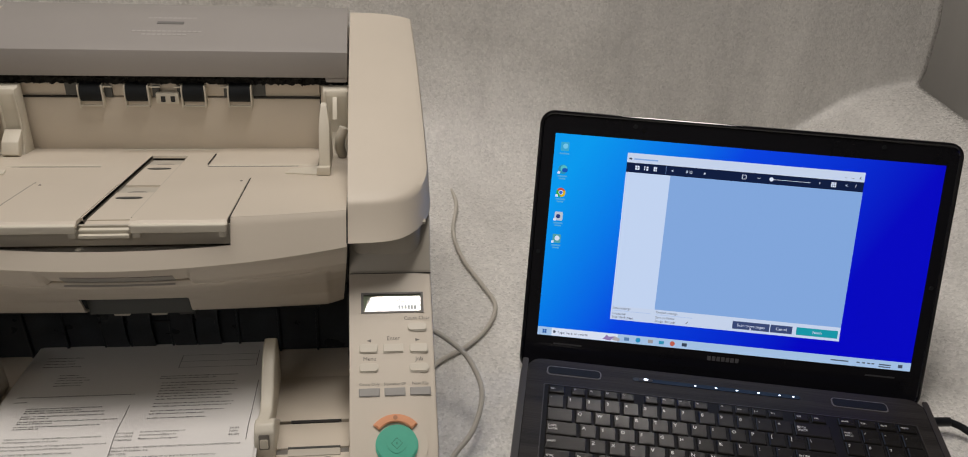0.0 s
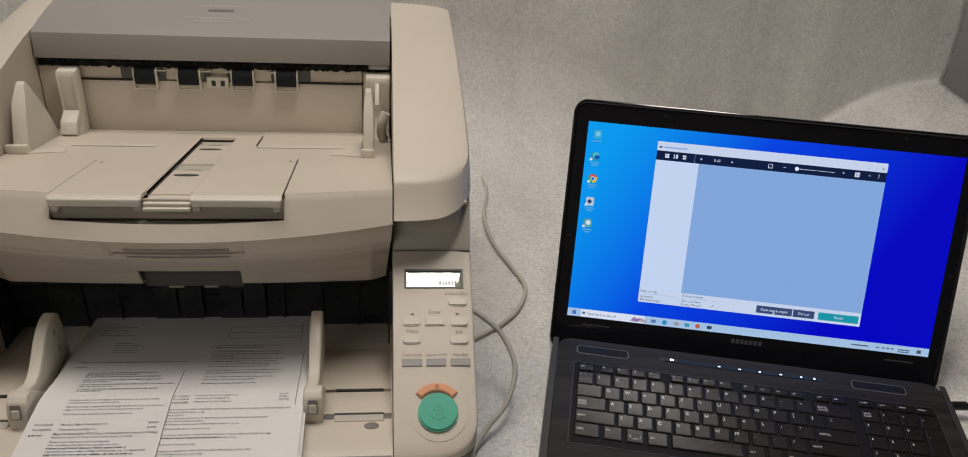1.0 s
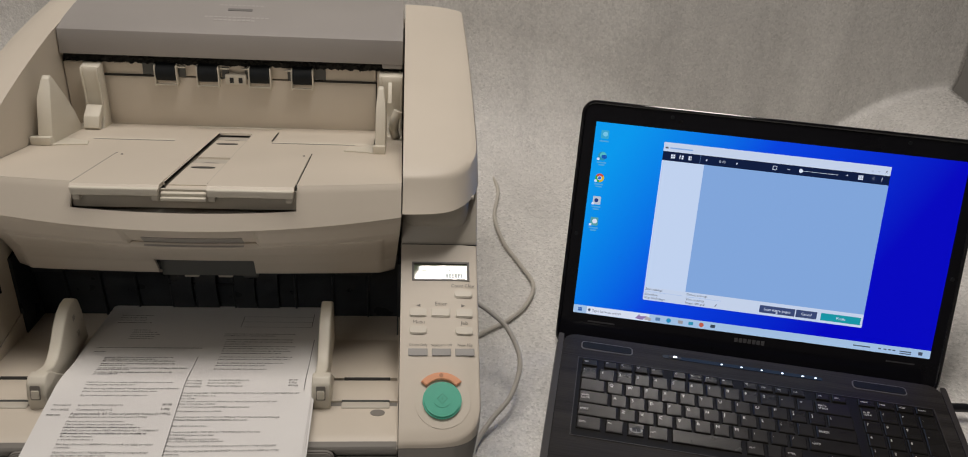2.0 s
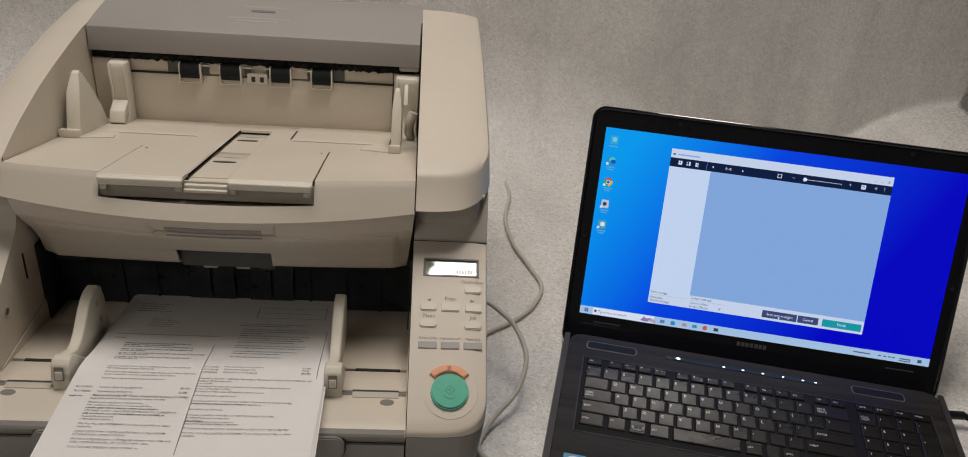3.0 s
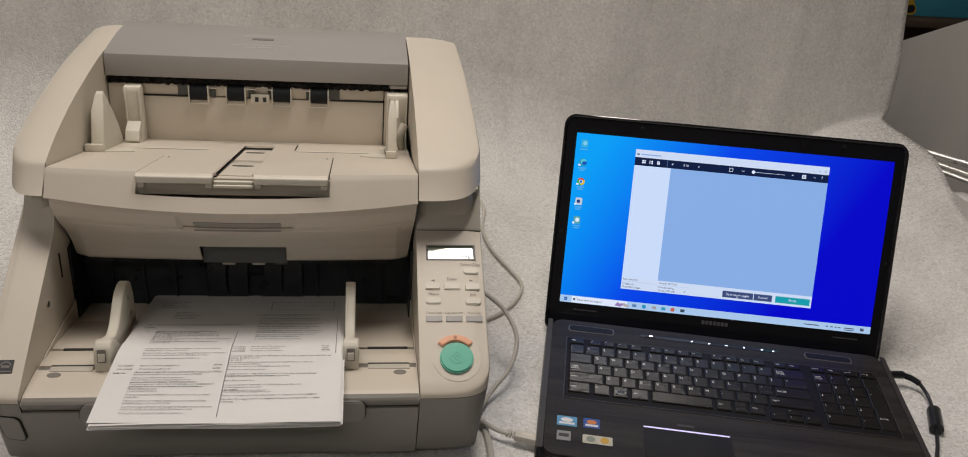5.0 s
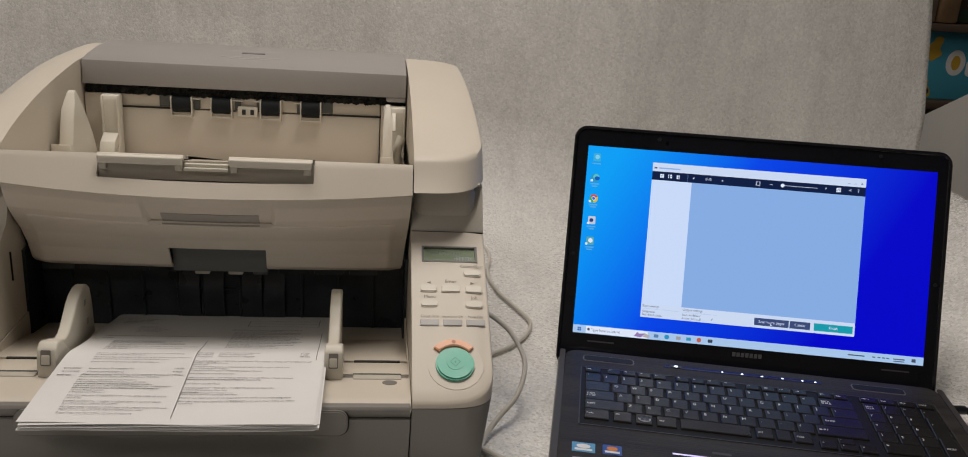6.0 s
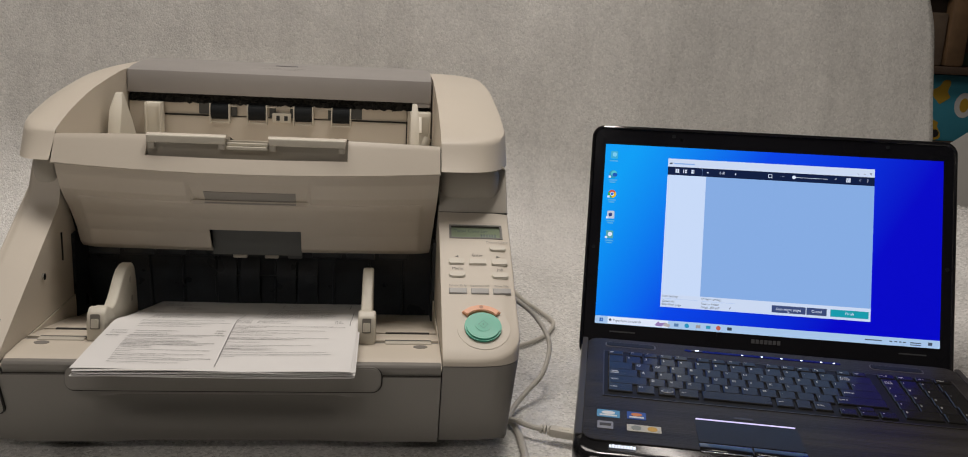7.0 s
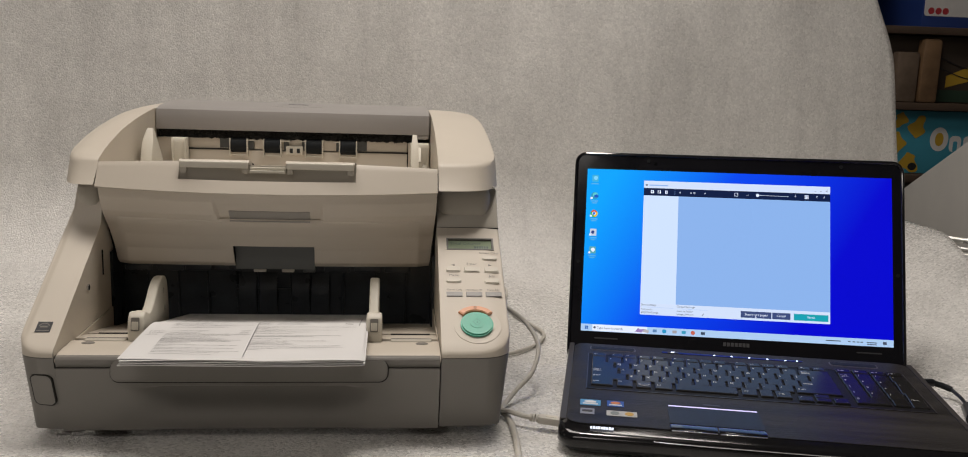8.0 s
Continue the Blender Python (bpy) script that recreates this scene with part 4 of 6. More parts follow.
sheet(lambda u, v: Vector((SX0 + 0.0014 + (SX1 - SX0 - 0.003) * u, 0.3822 + 0.0030 * noise.noise((u * 90, v * 5, 2)) + 0.0012 * noise.noise((u * 320, v * 9, 7)), 0.2740 - (0.0122 + 0.0022 * noise.noise((u * 60, 0, 0)) + 0.0016 * noise.noise((u * 260, 3, 0))) * v)), 420, 8, 0.0012, brush_bm)
sp("brush", brush_bm, DUSTY, "dusty charcoal brush strip under the lid")

lid_prof = [(0.3735, 0.2730), (0.3765, 0.2995), (0.400, 0.3035), (0.44, 0.3065), (0.500, 0.3065), (0.500, 0.290), (0.392, 0.290), (0.392, 0.2730)]
bm = prism(lid_prof, SX0 + 0.0008, SX1 - 0.0014, 0.0008)
grey_lid = sp("grey_lid", bm, COVER_GREY, "warm grey top lid with faint white printing")
sp("lid_notch", block((0.1440, 0.3745, 0.2672), (SX1 - 0.0016, 0.390, 0.2735), 0.0022, 3), COVER_GREY, "", grey_lid)
wob = pose(-0.0155, 0.422, 0.30525, 4.3, 0, 0)
for w, dy in ((0.050, 0.032), (0.070, -0.005), (0.048, -0.013)):
    bm = bmesh.new()
    n = int(w / 0.005)
    for k in range(n):
        block((-w / 2 + k * 0.005, dy - 0.0018, -0.0013 if dy > 0.02 else -0.0004), (-w / 2 + k * 0.005 + 0.0036, dy + 0.0018, -0.0009 if dy > 0.02 else 0.0002), 0, 2, bm)
    sp("maker_print", moved(bm, wob), mat("faint_print", (0.43, 0.41, 0.395), 0.5), "", grey_lid)
sp("lid_badge", moved(block((-0.0135, 0.0135, 0), (0.0135, 0.0195, 0.0004)), wob), mat("badge_dull_grey", (0.17, 0.165, 0.16), 0.4), "small dark badge on the lid", grey_lid)

# side fins over the output deck
def tapered(bm, z0, z1, x_mid, keep, y_mid):
    """Draws a blade together above z0, so that it ends in a chamfered point."""
    for v in bm.verts:
        f = 1 - (1 - keep) * smooth((v.co.z - z0) / (z1 - z0))
        v.co.x = x_mid + (v.co.x - x_mid) * f
        v.co.y = y_mid + (v.co.y - y_mid) * (0.5 + 0.5 * f)
    return bm


for x0, hand in ((-0.1895, -1), (0.1400, 1)):
    wide = 0.0140 if hand < 0 else 0.0105
    prof = [(0.266, deck_z(0.266)), (0.2665, deck_z(0.266) + 0.010), (0.2790, 0.2620), (0.2835, 0.2690), (0.2900, 0.2785), (0.2970, 0.2800), (0.3030, 0.2740), (0.318, 0.248), (0.334, 0.226), (0.350, deck_z(0.350))]
    bm = tapered(prism(prof, x0, x0 + wide), 0.2615, 0.2800, x0 + wide * (0.55 if hand < 0 else 0.45), 0.52, 0.292)
    f = sp("side_fin", bevel(bm, 0.0011), BEIGE_LIGHT, "pale upright fin at the deck's side", sharp=40)
    sp("fin_foot", prism([(0.258, deck_z(0.258)), (0.258, deck_z(0.258) + 0.009), (0.2665, deck_z(0.2665) + 0.009), (0.2700, deck_z(0.27) + 0.002), (0.36, deck_z(0.36) + 0.003), (0.36, deck_z(0.36))], x0 - 0.0055 if hand < 0 else x0 - 0.002, x0 + wide, 0.001), BEIGE_LIGHT, "", f)
    inner = x0 + wide * 0.8 if hand < 0 else x0 + wide * 0.2
    foot = plate([(inner, 0.259), (inner - hand * 0.034, 0.268), (inner - hand * 0.030, 0.284), (inner, 0.300)][::-hand], 0, 0.0012)
    for v in foot.verts:
        v.co.z += deck_z(v.co.y)
    sp("foot_plate", foot, BEIGE_LIGHT, "", f)
    xa, xb = (x0 + 0.0150, x0 + 0.0345) if hand < 0 else (x0 + 0.0010, SX1 - 0.0008)
    back = [(0.352, deck_z(0.352)), (0.3600, 0.206), (0.3655, 0.216), (0.3665, 0.236), (0.3640, 0.256), (0.3660, 0.2625), (0.3810, 0.2625), (0.3810, deck_z(0.381))]
    sp("rear_post", prism(back, xa, xb, 0.0012), BEIGE_LIGHT, "", f, 50)
    for xx in (xa + 0.0005, xb - 0.0030):
        sp("post_rib", prism([(y - 0.0028, z) for y, z in back[1:6]] + [(0.372, 0.2615), (0.372, 0.206)], xx, xx + 0.0024, 0.0006), BEIGE_LIGHT, "", f)
    if hand < 0:
        sp("post_fold", prism([(0.340, 0.203), (0.346, 0.214), (0.362, 0.221), (0.364, 0.212), (0.352, 0.204), (0.348, 0.196)], xa + 0.002, xb - 0.001, 0.0012), BEIGE_LIGHT, "", f)
    else:
        sp("spring_arm", tube([(0.1605, 0.338, 0.203), (0.1580, 0.334, 0.214), (0.1590, 0.332, 0.226), (0.1625, 0.334, 0.236)], 0.0050, 14, 8), BEIGE_LIGHT, "curved spring arm", f)
        sp("fin_tab", prism([(0.3480, 0.238), (0.3440, 0.240), (0.3600, 0.258), (0.3640, 0.256)], xa + 0.010, xa + 0.0145, 0.0006), BEIGE_LIGHT, "", f)
sp("pin", rod((SX0 - 0.001, 0.330, 0.262), (SX0 + 0.003, 0.330, 0.262), 0.0022, 12), STEEL)


# keys on the operator panel: px across, d up the slope
def on_panel(px, d, h=0.0):
    a = radians(SLOPE)
    return Matrix.Translation((px, -0.0170 + d * math.cos(a) - h * math.sin(a), 0.0922 + d * math.sin(a) + h * math.cos(a))) @ pose(0, 0, 0, SLOPE, 0, 0)


panel = tower


def pp(name, bm, px, d, material, label="", parent=None, h=0.0):
    return sp(name, moved(bm, on_panel(px, d, h)), material, label, parent or panel)


well = bmesh.new()
for a, b in (((-0.0262, 0.0078), (0.0262, 0.0094)), ((-0.0262, -0.0094), (0.0262, -0.0078)), ((-0.0262, -0.0079), (-0.0241, 0.0079)), ((0.0241, -0.0079), (0.0262, 0.0079))):
    block((a[0], a[1], -0.0052), (b[0], b[1], 0.0005), 0, 2, well)
lcd = pp("display_frame", well, 0.2046, 0.1575, mat("display_well_grey", (0.13, 0.125, 0.115), 0.5), "grey walled display window sunk into the panel")
pp("display_glass", plate(rounded(-0.0242, -0.0079, 0.0242, 0.0079, 0.0002), -0.0008, 0.0), 0.2046, 0.1575, LCD_GLASS, "glossy greenish liquid crystal display", lcd, -0.0020)
LCD_INK = mat("lcd_ink", (0.07, 0.11, 0.10), 0.3)
pp("display_text", letters("Total Counter", 0.0058), 0.1828, 0.1604, LCD_INK, "", lcd, -0.0018)
bm = bmesh.new()
for k in range(6):
    block((k * 0.0027, -0.0022, 0), (k * 0.0027 + 0.0018, 0.0022, 0.0001), 0, 2, bm)
pp("display_digits", bm, 0.2095, 0.1539, LCD_INK, "", lcd, -0.0019)


def key(name, x0, x1, d0, d1, material, tall, r, label):
    return pp(name, plate(rounded(-(x1 - x0) / 2, -(d1 - d0) / 2, (x1 - x0) / 2, (d1 - d0) / 2, r), -0.0002, tall, 0.0009, 3), (x0 + x1) / 2, (d0 + d1) / 2, material, label)


def caption(text, x0, d, size, align="LEFT"):
    pp("caption", letters(text, size, align), x0, d + 0.0006, PRINT_GREY, "grey printed caption", None, 0.0003)


for x0, x1, d0, d1 in ((0.2163, 0.2331, 0.1313, 0.1386), (0.1760, 0.1924, 0.0963, 0.1042), (0.2167, 0.2332, 0.0955, 0.1034)):
    key("oval_key", x0, x1, d0, d1, KEY_BEIGE, 0.0017, 0.0034, "oval beige key")
key("left_key", 0.1762, 0.1921, 0.1128, 0.1210, KEY_BEIGE, 0.0017, 0.0026, "beige arrow key")
key("enter_key", 0.1957, 0.2130, 0.1128, 0.1205, KEY_BEIGE, 0.0017, 0.0008, "square beige key")
key("right_key", 0.2174, 0.2334, 0.1122, 0.1203, KEY_BEIGE, 0.0017, 0.0026, "beige arrow key")
for x0 in (0.1759, 0.1964, 0.2170):
    key("flat_key", x0, x0 + 0.0169, 0.0760, 0.0829, KEY_GREY, 0.0012, 0.0006, "flat grey key")
caption("Count Clear", 0.2248, 0.1425, 0.0043, "CENTER")
caption("Enter", 0.2046, 0.1248, 0.0050, "CENTER")
caption("Menu", 0.1850, 0.1073, 0.0048, "CENTER")
caption("Job", 0.2255, 0.1064, 0.0048, "CENTER")
caption("Count Only", 0.1845, 0.0858, 0.0034, "CENTER")
caption("Separation Off", 0.2050, 0.0856, 0.0031, "CENTER")
caption("New File", 0.2256, 0.0856, 0.0037, "CENTER")
for cx, sgn in ((0.1845, -1), (0.2247, 1)):
    pp("arrow_mark", plate([(-0.0018 * sgn, -0.0013), (0.0018 * sgn, 0.0), (-0.0018 * sgn, 0.0013)][::sgn], 0, 0.0003), cx, 0.1238, PRINT_GREY)
pp("button_ring", disc(0, 0, 0.0242, -0.0002, 0.0005, 48, 0.0004), 0.2058, 0.0355, BEIGE, "round raised ring about the start button")
start = pp("start_button", disc(0, 0, 0.0162, 0, 0.0034, 48, 0.0014, 0.0167), 0.2052, 0.0357, GREEN, "round green start button", None, 0.0008)
pp("button_dimple", disc(0, 0, 0.0075, 0, 0.0004, 36, 0.0003), 0.2052, 0.0362, GREEN, "", start, 0.0042)
bm = bmesh.new()
for k in range(4):
    a = radians(90 * k)
    b = radians(90 * (k + 1))
    vs = [bm.verts.new((q * math.cos(c), q * math.sin(c), 0)) for c, q in ((a, 0.0046), (b, 0.0046), (b, 0.0041), (a, 0.0041))]
    bm.faces.new(vs)
block((-0.0004, -0.0010, 0), (0.0004, 0.0010, 0.0001), 0, 2, bm)
pp("button_mark", bm, 0.2052, 0.0366, mat("dark_green_print", (0.02, 0.17, 0.12), 0.5), "", start, 0.0048)
arc_pts = [(0.0228 * math.cos(radians(a)), 0.0228 * math.sin(radians(a))) for a in range(40, 141, 10)]
arc_pts += [(0.0164 * math.cos(radians(a)), 0.0164 * math.sin(radians(a))) for a in range(140, 39, -10)]
stop = pp("stop_button", plate(arc_pts, 0, 0.0030, 0.0008), 0.2045, 0.0377, ORANGE, "curved orange stop button", None, 0.0006)
pp("button_mark", disc(0, 0, 0.0018, 0, 0.0002, 16), 0.2045, 0.0575, mat("dark_orange_print", (0.45, 0.2, 0.1), 0.5), "", stop, 0.0037)
pp("panel_crease", block((-0.0350, -0.0003, -0.001), (0.0346, 0.0003, 0.0002)), 0.2038, 0.1850, SLIT)

# ---- paper stack in the feed tray ----
papers = thing("paper_stack", pose(-0.014, 0.06, 0.0885), "thick stack of printed white letter pages with slightly fanned edges", "paper")


def page_z(y):
    """Height of the top page: it lies level, then sinks towards the feed throat."""
    return 0.1024 - 0.0006 * smooth((-0.02 - y) / 0.05) - 0.215 * max(0.0, y - 0.040) * smooth((y - 0.02) / 0.06)


random.seed(4)
PAGE_INK = mat("toner", (0.055, 0.055, 0.06), 0.7)
for k in range(9):
    drop = 0.00130 * (8 - k)
    dx, dy, turn = random.uniform(-0.0022, 0.0018), random.uniform(-0.002, 0.004), random.uniform(-0.006, 0.006)
    if k == 8:
        dx, dy, turn = 0.0, 0.0, -0.016
    sag = random.uniform(0.0, 0.0015)

    def page(u, v, dx=dx, dy=dy, turn=turn, drop=drop, sag=sag):
        x, y = -0.108 + 0.216 * u, -0.0672 + 0.2790 * v
        xx, yy = x - turn * (y - 0.07), y + turn * x
        ripple = 0.0007 * math.sin(7 * u + k * 1.7) * smooth((0.02 - y) / 0.08)
        return Vector((xx + dx, yy + dy - 0.06, page_z(yy) - drop * (0.50 + 0.50 * smooth((yy + 0.065) / 0.06)) * (1 - 0.55 * smooth((yy - 0.02) / 0.12)) - 0.0885 - sag * smooth((0.0 - y) / 0.06) + ripple))
    sh = part("sheet", sheet(page, 16, 40, 0.00045 if k < 8 else 0.0003), PAPER, papers)
    top_page = sh


def print_page(bm):
    """Lays flat printing, in page coordinates, on the top page."""
    bmesh.ops.triangulate(bm, faces=bm.faces[:])
    for v in bm.verts:
        x, y = v.co.x, v.co.y
        xx, yy = x + 0.014 + 0.016 * (y - 0.07), y - 0.016 * (x + 0.014)
        ripple = 0.0007 * math.sin(7 * (x + 0.122) / 0.216 + 8 * 1.7) * smooth((0.02 - y) / 0.08)
        v.co = Vector((x + 0.014, y - 0.06, page_z(y) - 0.0885 + ripple + 0.00055))
    return bm


def text_block(name, lines, x, y, size=0.0034, pitch=0.0037, wide=1.08):
    """Lines of print; a line of dashes becomes word bars, a blank one half a gap."""
    rnd = random.Random(len(lines) * 7 + int(1000 * abs(y)))
    bm = bmesh.new()
    for s in lines:
        if not s:
            y -= pitch * 0.5
            continue
        if s[0] == "-":
            px, end = x, x + 0.0011 * len(s)
            while px < end:
                w = rnd.uniform(0.002, 0.0085)
                q = px
                while q < min(px + w, end):
                    g = rnd.uniform(0.0005, 0.0010)
                    tall = rnd.choice((0.0005, 0.0005, 0.0009))
                    vs = [bm.verts.new((q + a * g, y - 0.0006 + b * (0.0006 + tall), 0)) for a, b in ((0, 0), (1, 0), (1, 1), (0, 1))]
                    bm.faces.new(vs)
                    q += g + 0.00035
                px = q + 0.0010
        else:
            one = letters(s, size, "LEFT", wide)
            join(bm, moved(one, Matrix.Translation((x, y, 0))))
        y -= pitch
    return part(name, print_page(bm), PAGE_INK, top_page)


bars = lambda n: "-" * n
text_block("printed_text", ["Invoice Sale Price(Qty=1)", "", "Commission(Qty=1)"], -0.0965, 0.0172, 0.0032)
text_block("printed_text", ["20.00", "", "6.00)"], -0.0290, 0.0180, 0.0034)
text_block("printed_text", ["9/11/2022", "", "9/11/2022"], -0.1165, 0.0172, 0.0032)
text_block("printed_text", ["Approximately 60 Case of jewelry boxes.(11W6)"], -0.0995, 0.0068, 0.0040, 0.0040, 1.0)
text_block("printed_text", ["Approximately 60 Case of jewelry boxes (11W6)", "", "Photos are main part of Description.", "We combine shipment but please ask First", bars(54), "UPLAND auction offers FREE APPRAISAL for CURRENCY", bars(60), "World Replacement", "( World Star Notes )", "",
            "We buy also any CURRENCY or coins from USA or other", "countries", "", "Upland auction has a highly qualified team in several fields", "including paper money and coins", "", "We have a big collection of Vintage & Antiques from USA and", "other countries too that will be listed here, soon", "", "If you have any questions, please contact us"], -0.1000, 0.0030, 0.0027, 0.00345, 1.15)
text_block("printed_text", [bars(9)], -0.1180, 0.0055)
text_block("printed_text", ["Upland auction has a highly qualified team in several fields", "including paper money and coins", "", "We have a big collection of Vintage & Antiques from USA and", "other countries too that will be listed here, soon", "", "If you have any questions, please contact us"], -0.0985, 0.0465, 0.0027, 0.00345, 1.15)
text_block("printed_text", [bars(54), bars(40), bars(58), "", bars(58), bars(20), "", bars(70), bars(26), "", bars(60), bars(18)], -0.0975, 0.0930, 0.003, 0.0034)
text_block("printed_text", [bars(86), "", "", bars(9) ], -0.1110, 0.1120, 0.003, 0.0040)
text_block("printed_text", [bars(14), bars(20), bars(24), bars(22), bars(20)], -0.0880, 0.1490, 0.003, 0.0046)
text_block("printed_text", [bars(28), bars(22), bars(24), bars(30)], -0.1080, 0.1820, 0.003, 0.0056)
text_block("printed_text", ["Unsold Lot# 640 - NIKON  AF Nikkor 70-210mm 1:4,Ext 1CM1 NIKON  AF", "Nikkor 70-210mm 1:4,", "Ext 1CM1", "not tested and you are welcome to test it before you check out", "(Lot 11272b,Ext 1CM1)", "A treasure from your UPLAND auction house", "", "We always have new arrivals", "", "", "Unsold Lot# 641 - Vtg Phinney Walker Travel Alarm Clock Vintage", "Walker Travel Alarm Clock. Made in Germany.", "", "", "Ext. L8-4. Lot #11612", "", "",
            "Unsold Lot# 810 - FFA 20 L 2-1954 Metal Jerry Can Gas", "2-1954 Metal Jerry Can Gas", "W/14WE2", "Free Pick Up from Upland Auction", "", "Photos are main part of the description to make your own judgment", "", "We offer free Appraisal for CURRENCY and coins from USA or other", "countries"], -0.0155, 0.0322, 0.0027, 0.00345, 1.15)
text_block("printed_text", [bars(60), bars(44)], 0.0000, 0.1420, 0.003, 0.0040)
text_block("printed_text", [bars(58), bars(56), bars(20), bars(60), bars(54), bars(58), bars(50), "", bars(60), bars(58), "", bars(54), bars(40), "", bars(42)], 0.0035, 0.1300, 0.003, 0.0047)
text_block("printed_text", ["25.00", "7.50)", "49.00)"], 0.0720, 0.0510, 0.0032, 0.0043)
text_block("printed_text", ["Invoice Sale Price(Qty=1)", "Commission(Qty=1)", "Payment to Consignor"], 0.0030, 0.0502, 0.0031, 0.0043)
text_block("printed_text", ["9/11/2022", "9/11/2022", "9/26/2022"], -0.0150, 0.0492, 0.0030, 0.0043)
for xa, ya, yb in ((-0.0160, -0.060, 0.094), (0.0862, 0.036, 0.130), (0.0120, 0.158, 0.181), (0.0810, 0.158, 0.188)):
    part("ruled_line", print_page(sheet(lambda u, v: Vector((xa + 0.0005 * u, ya + (yb - ya) * v, 0)), 1, 30)), PAGE_INK, top_page)
for xa, xb, y in ((-0.0155, 0.030, -0.0005), (-0.0155, 0.024, -0.0225), (0.012, 0.081, 0.1810), (0.012, 0.081, 0.1690), (0.012, 0.081, 0.1575)):
    part("ruled_line", print_page(sheet(lambda u, v: Vector((xa + (xb - xa) * u, y + 0.0004 * v, 0)), 12, 1)), PAGE_INK, top_page)

# ---- cables ----
cable = thing("scanner_cable", pose(0.30, 0.4, 0.0), "thin beige cable looping over the foam beside the scanner", "cable")


def cp(name, bm, material, parent, label=""):
    return part(name, bm, material, parent, label, True)


cp("cord", tube([(0.236, 0.74, 0.030), (0.262, 0.715, 0.004), (0.2805, 0.6887, 0.0005), (0.3018, 0.6441, 0.0005), (0.3094, 0.5896, 0.0005), (0.2985, 0.5151, 0.0005), (0.3050, 0.4472, 0.0005), (0.3223, 0.3917, 0.0005), (0.3335, 0.3480, 0.0005), (0.3194, 0.3055, 0.0005), (0.2942, 0.2740, 0.0005), (0.2643, 0.2512, 0.0005), (0.250, 0.236, 0.0005)], 0.0026), CABLE, cable)
usb = thing("usb_cable", pose(0.27, 0.1, 0.0), "beige cable with metal plug running to the laptop", "cable")
cp("cord", tube([(0.232, 0.200, 0.088), (0.248, 0.190, 0.086), (0.262, 0.181, 0.081), (0.2800, 0.1690, 0.068), (0.2914, 0.1437, 0.048), (0.2815, 0.1170, 0.026), (0.262, 0.098, 0.012), (0.247, 0.078, 0.004), (0.2400, 0.056, 0.004), (0.2460, 0.0380, 0.009), (0.2570, 0.0275, 0.0090), (0.268, 0.0225, 0.0085)], 0.0027), CABLE, usb)
ax = Vector((0.927, -0.375, 0)).normalized()
for k in range(3):
    c = Vector((0.2655, 0.0236, 0.0083)) + ax * 0.0035 * k
    cp("strain_ring", rod(c, c + ax * 0.002, 0.0042, 16), CABLE, usb)
turned = Matrix.Translation((0.287, 0.0150, 0.0082)) @ pose(0, 0, 0, 0, 0, -22)
cp("plug_body", moved(block((-0.014, -0.0058, -0.0040), (0.012, 0.0058, 0.0040), 0.0016), turned), CABLE, usb, "grey moulded plug")
cp("plug_mark", moved(block((-0.006, -0.002, 0.0040), (0.006, 0.002, 0.0043)), turned), BEIGE_LIGHT, usb)
cp("plug_tip", moved(block((0.012, -0.0050, -0.0022), (0.022, 0.0050, 0.0022), 0.0004), turned), STEEL, usb, "steel plug tip")
loose = thing("loose_cable", pose(0.244, 0.0, 0.0), "thick pale cable lying on the foam before the scanner", "cable")
cp("cord", tube([(0.205, 0.10, 0.0005), (0.230, 0.075, 0.0005), (0.2435, 0.050, 0.0005), (0.2465, 0.010, 0.0005), (0.2440, -0.045, 0.0005), (0.236, -0.12, 0.0005), (0.22, -0.22, 0.0005)], 0.0034), CABLE, loose)


# ---- laptop ----
laptop = thing("laptop", pose(0.5508, 0.1981, 0.0, 0, -0.35, -13.26), "open black laptop computer with a lit blue screen and number pad", "laptop")


def deck_top(y):
    return 0.0314 + 0.0225 * y


def lap(bm):
    """Follows the base's slight rise to the rear."""
    for v in bm.verts:
        v.co.z += deck_top(v.co.y)
    return bm


def lp(name, bm, material, label="", parent=None, sharp=35):
    return part(name, bm, material, parent or laptop, label, False, sharp)


body = bmesh.new()
out = rounded(-0.2065, -0.2985, 0.2065, -0.0270, 0.020, 8)
rings = []
for inset, zz, flat in ((0.012, -0.0015, 1), (0.004, 0.0030, 1), (0.0, 0.0095, 1), (0.0, 0.0150, 1), (0.0006, -0.0040, 0), (0.0030, -0.0010, 0), (0.0065, 0.0, 0)):
    row = []
    for x, y in out:
        sx, sy = 1 - inset / 0.2065, 1 - inset / 0.136
        px, py = x * sx, -0.16275 + (y + 0.16275) * sy
        z = zz if flat else deck_top(py) + zz - 0.0035 * smooth((-0.280 - py) / 0.018)
        row.append(body.verts.new((px, py, z)))
    rings.append(row)
for a, b in zip(rings, rings[1:]):
    for i in range(len(a)):
        body.faces.new((a[i], a[(i + 1) % len(a)], b[(i + 1) % len(a)], b[i]))
body.faces.new(rings[0][::-1])
body.faces.new(rings[-1])
base = lp("base", body, LAP_BODY, "glossy black base shell", sharp=50)
lp("deck_plate", lap(plate(rounded(-0.1985, -0.2780, 0.1985, -0.0300, 0.014), -0.001, 0.0004, 0.0003)), LAP_DECK, "brushed black palm rest and deck")
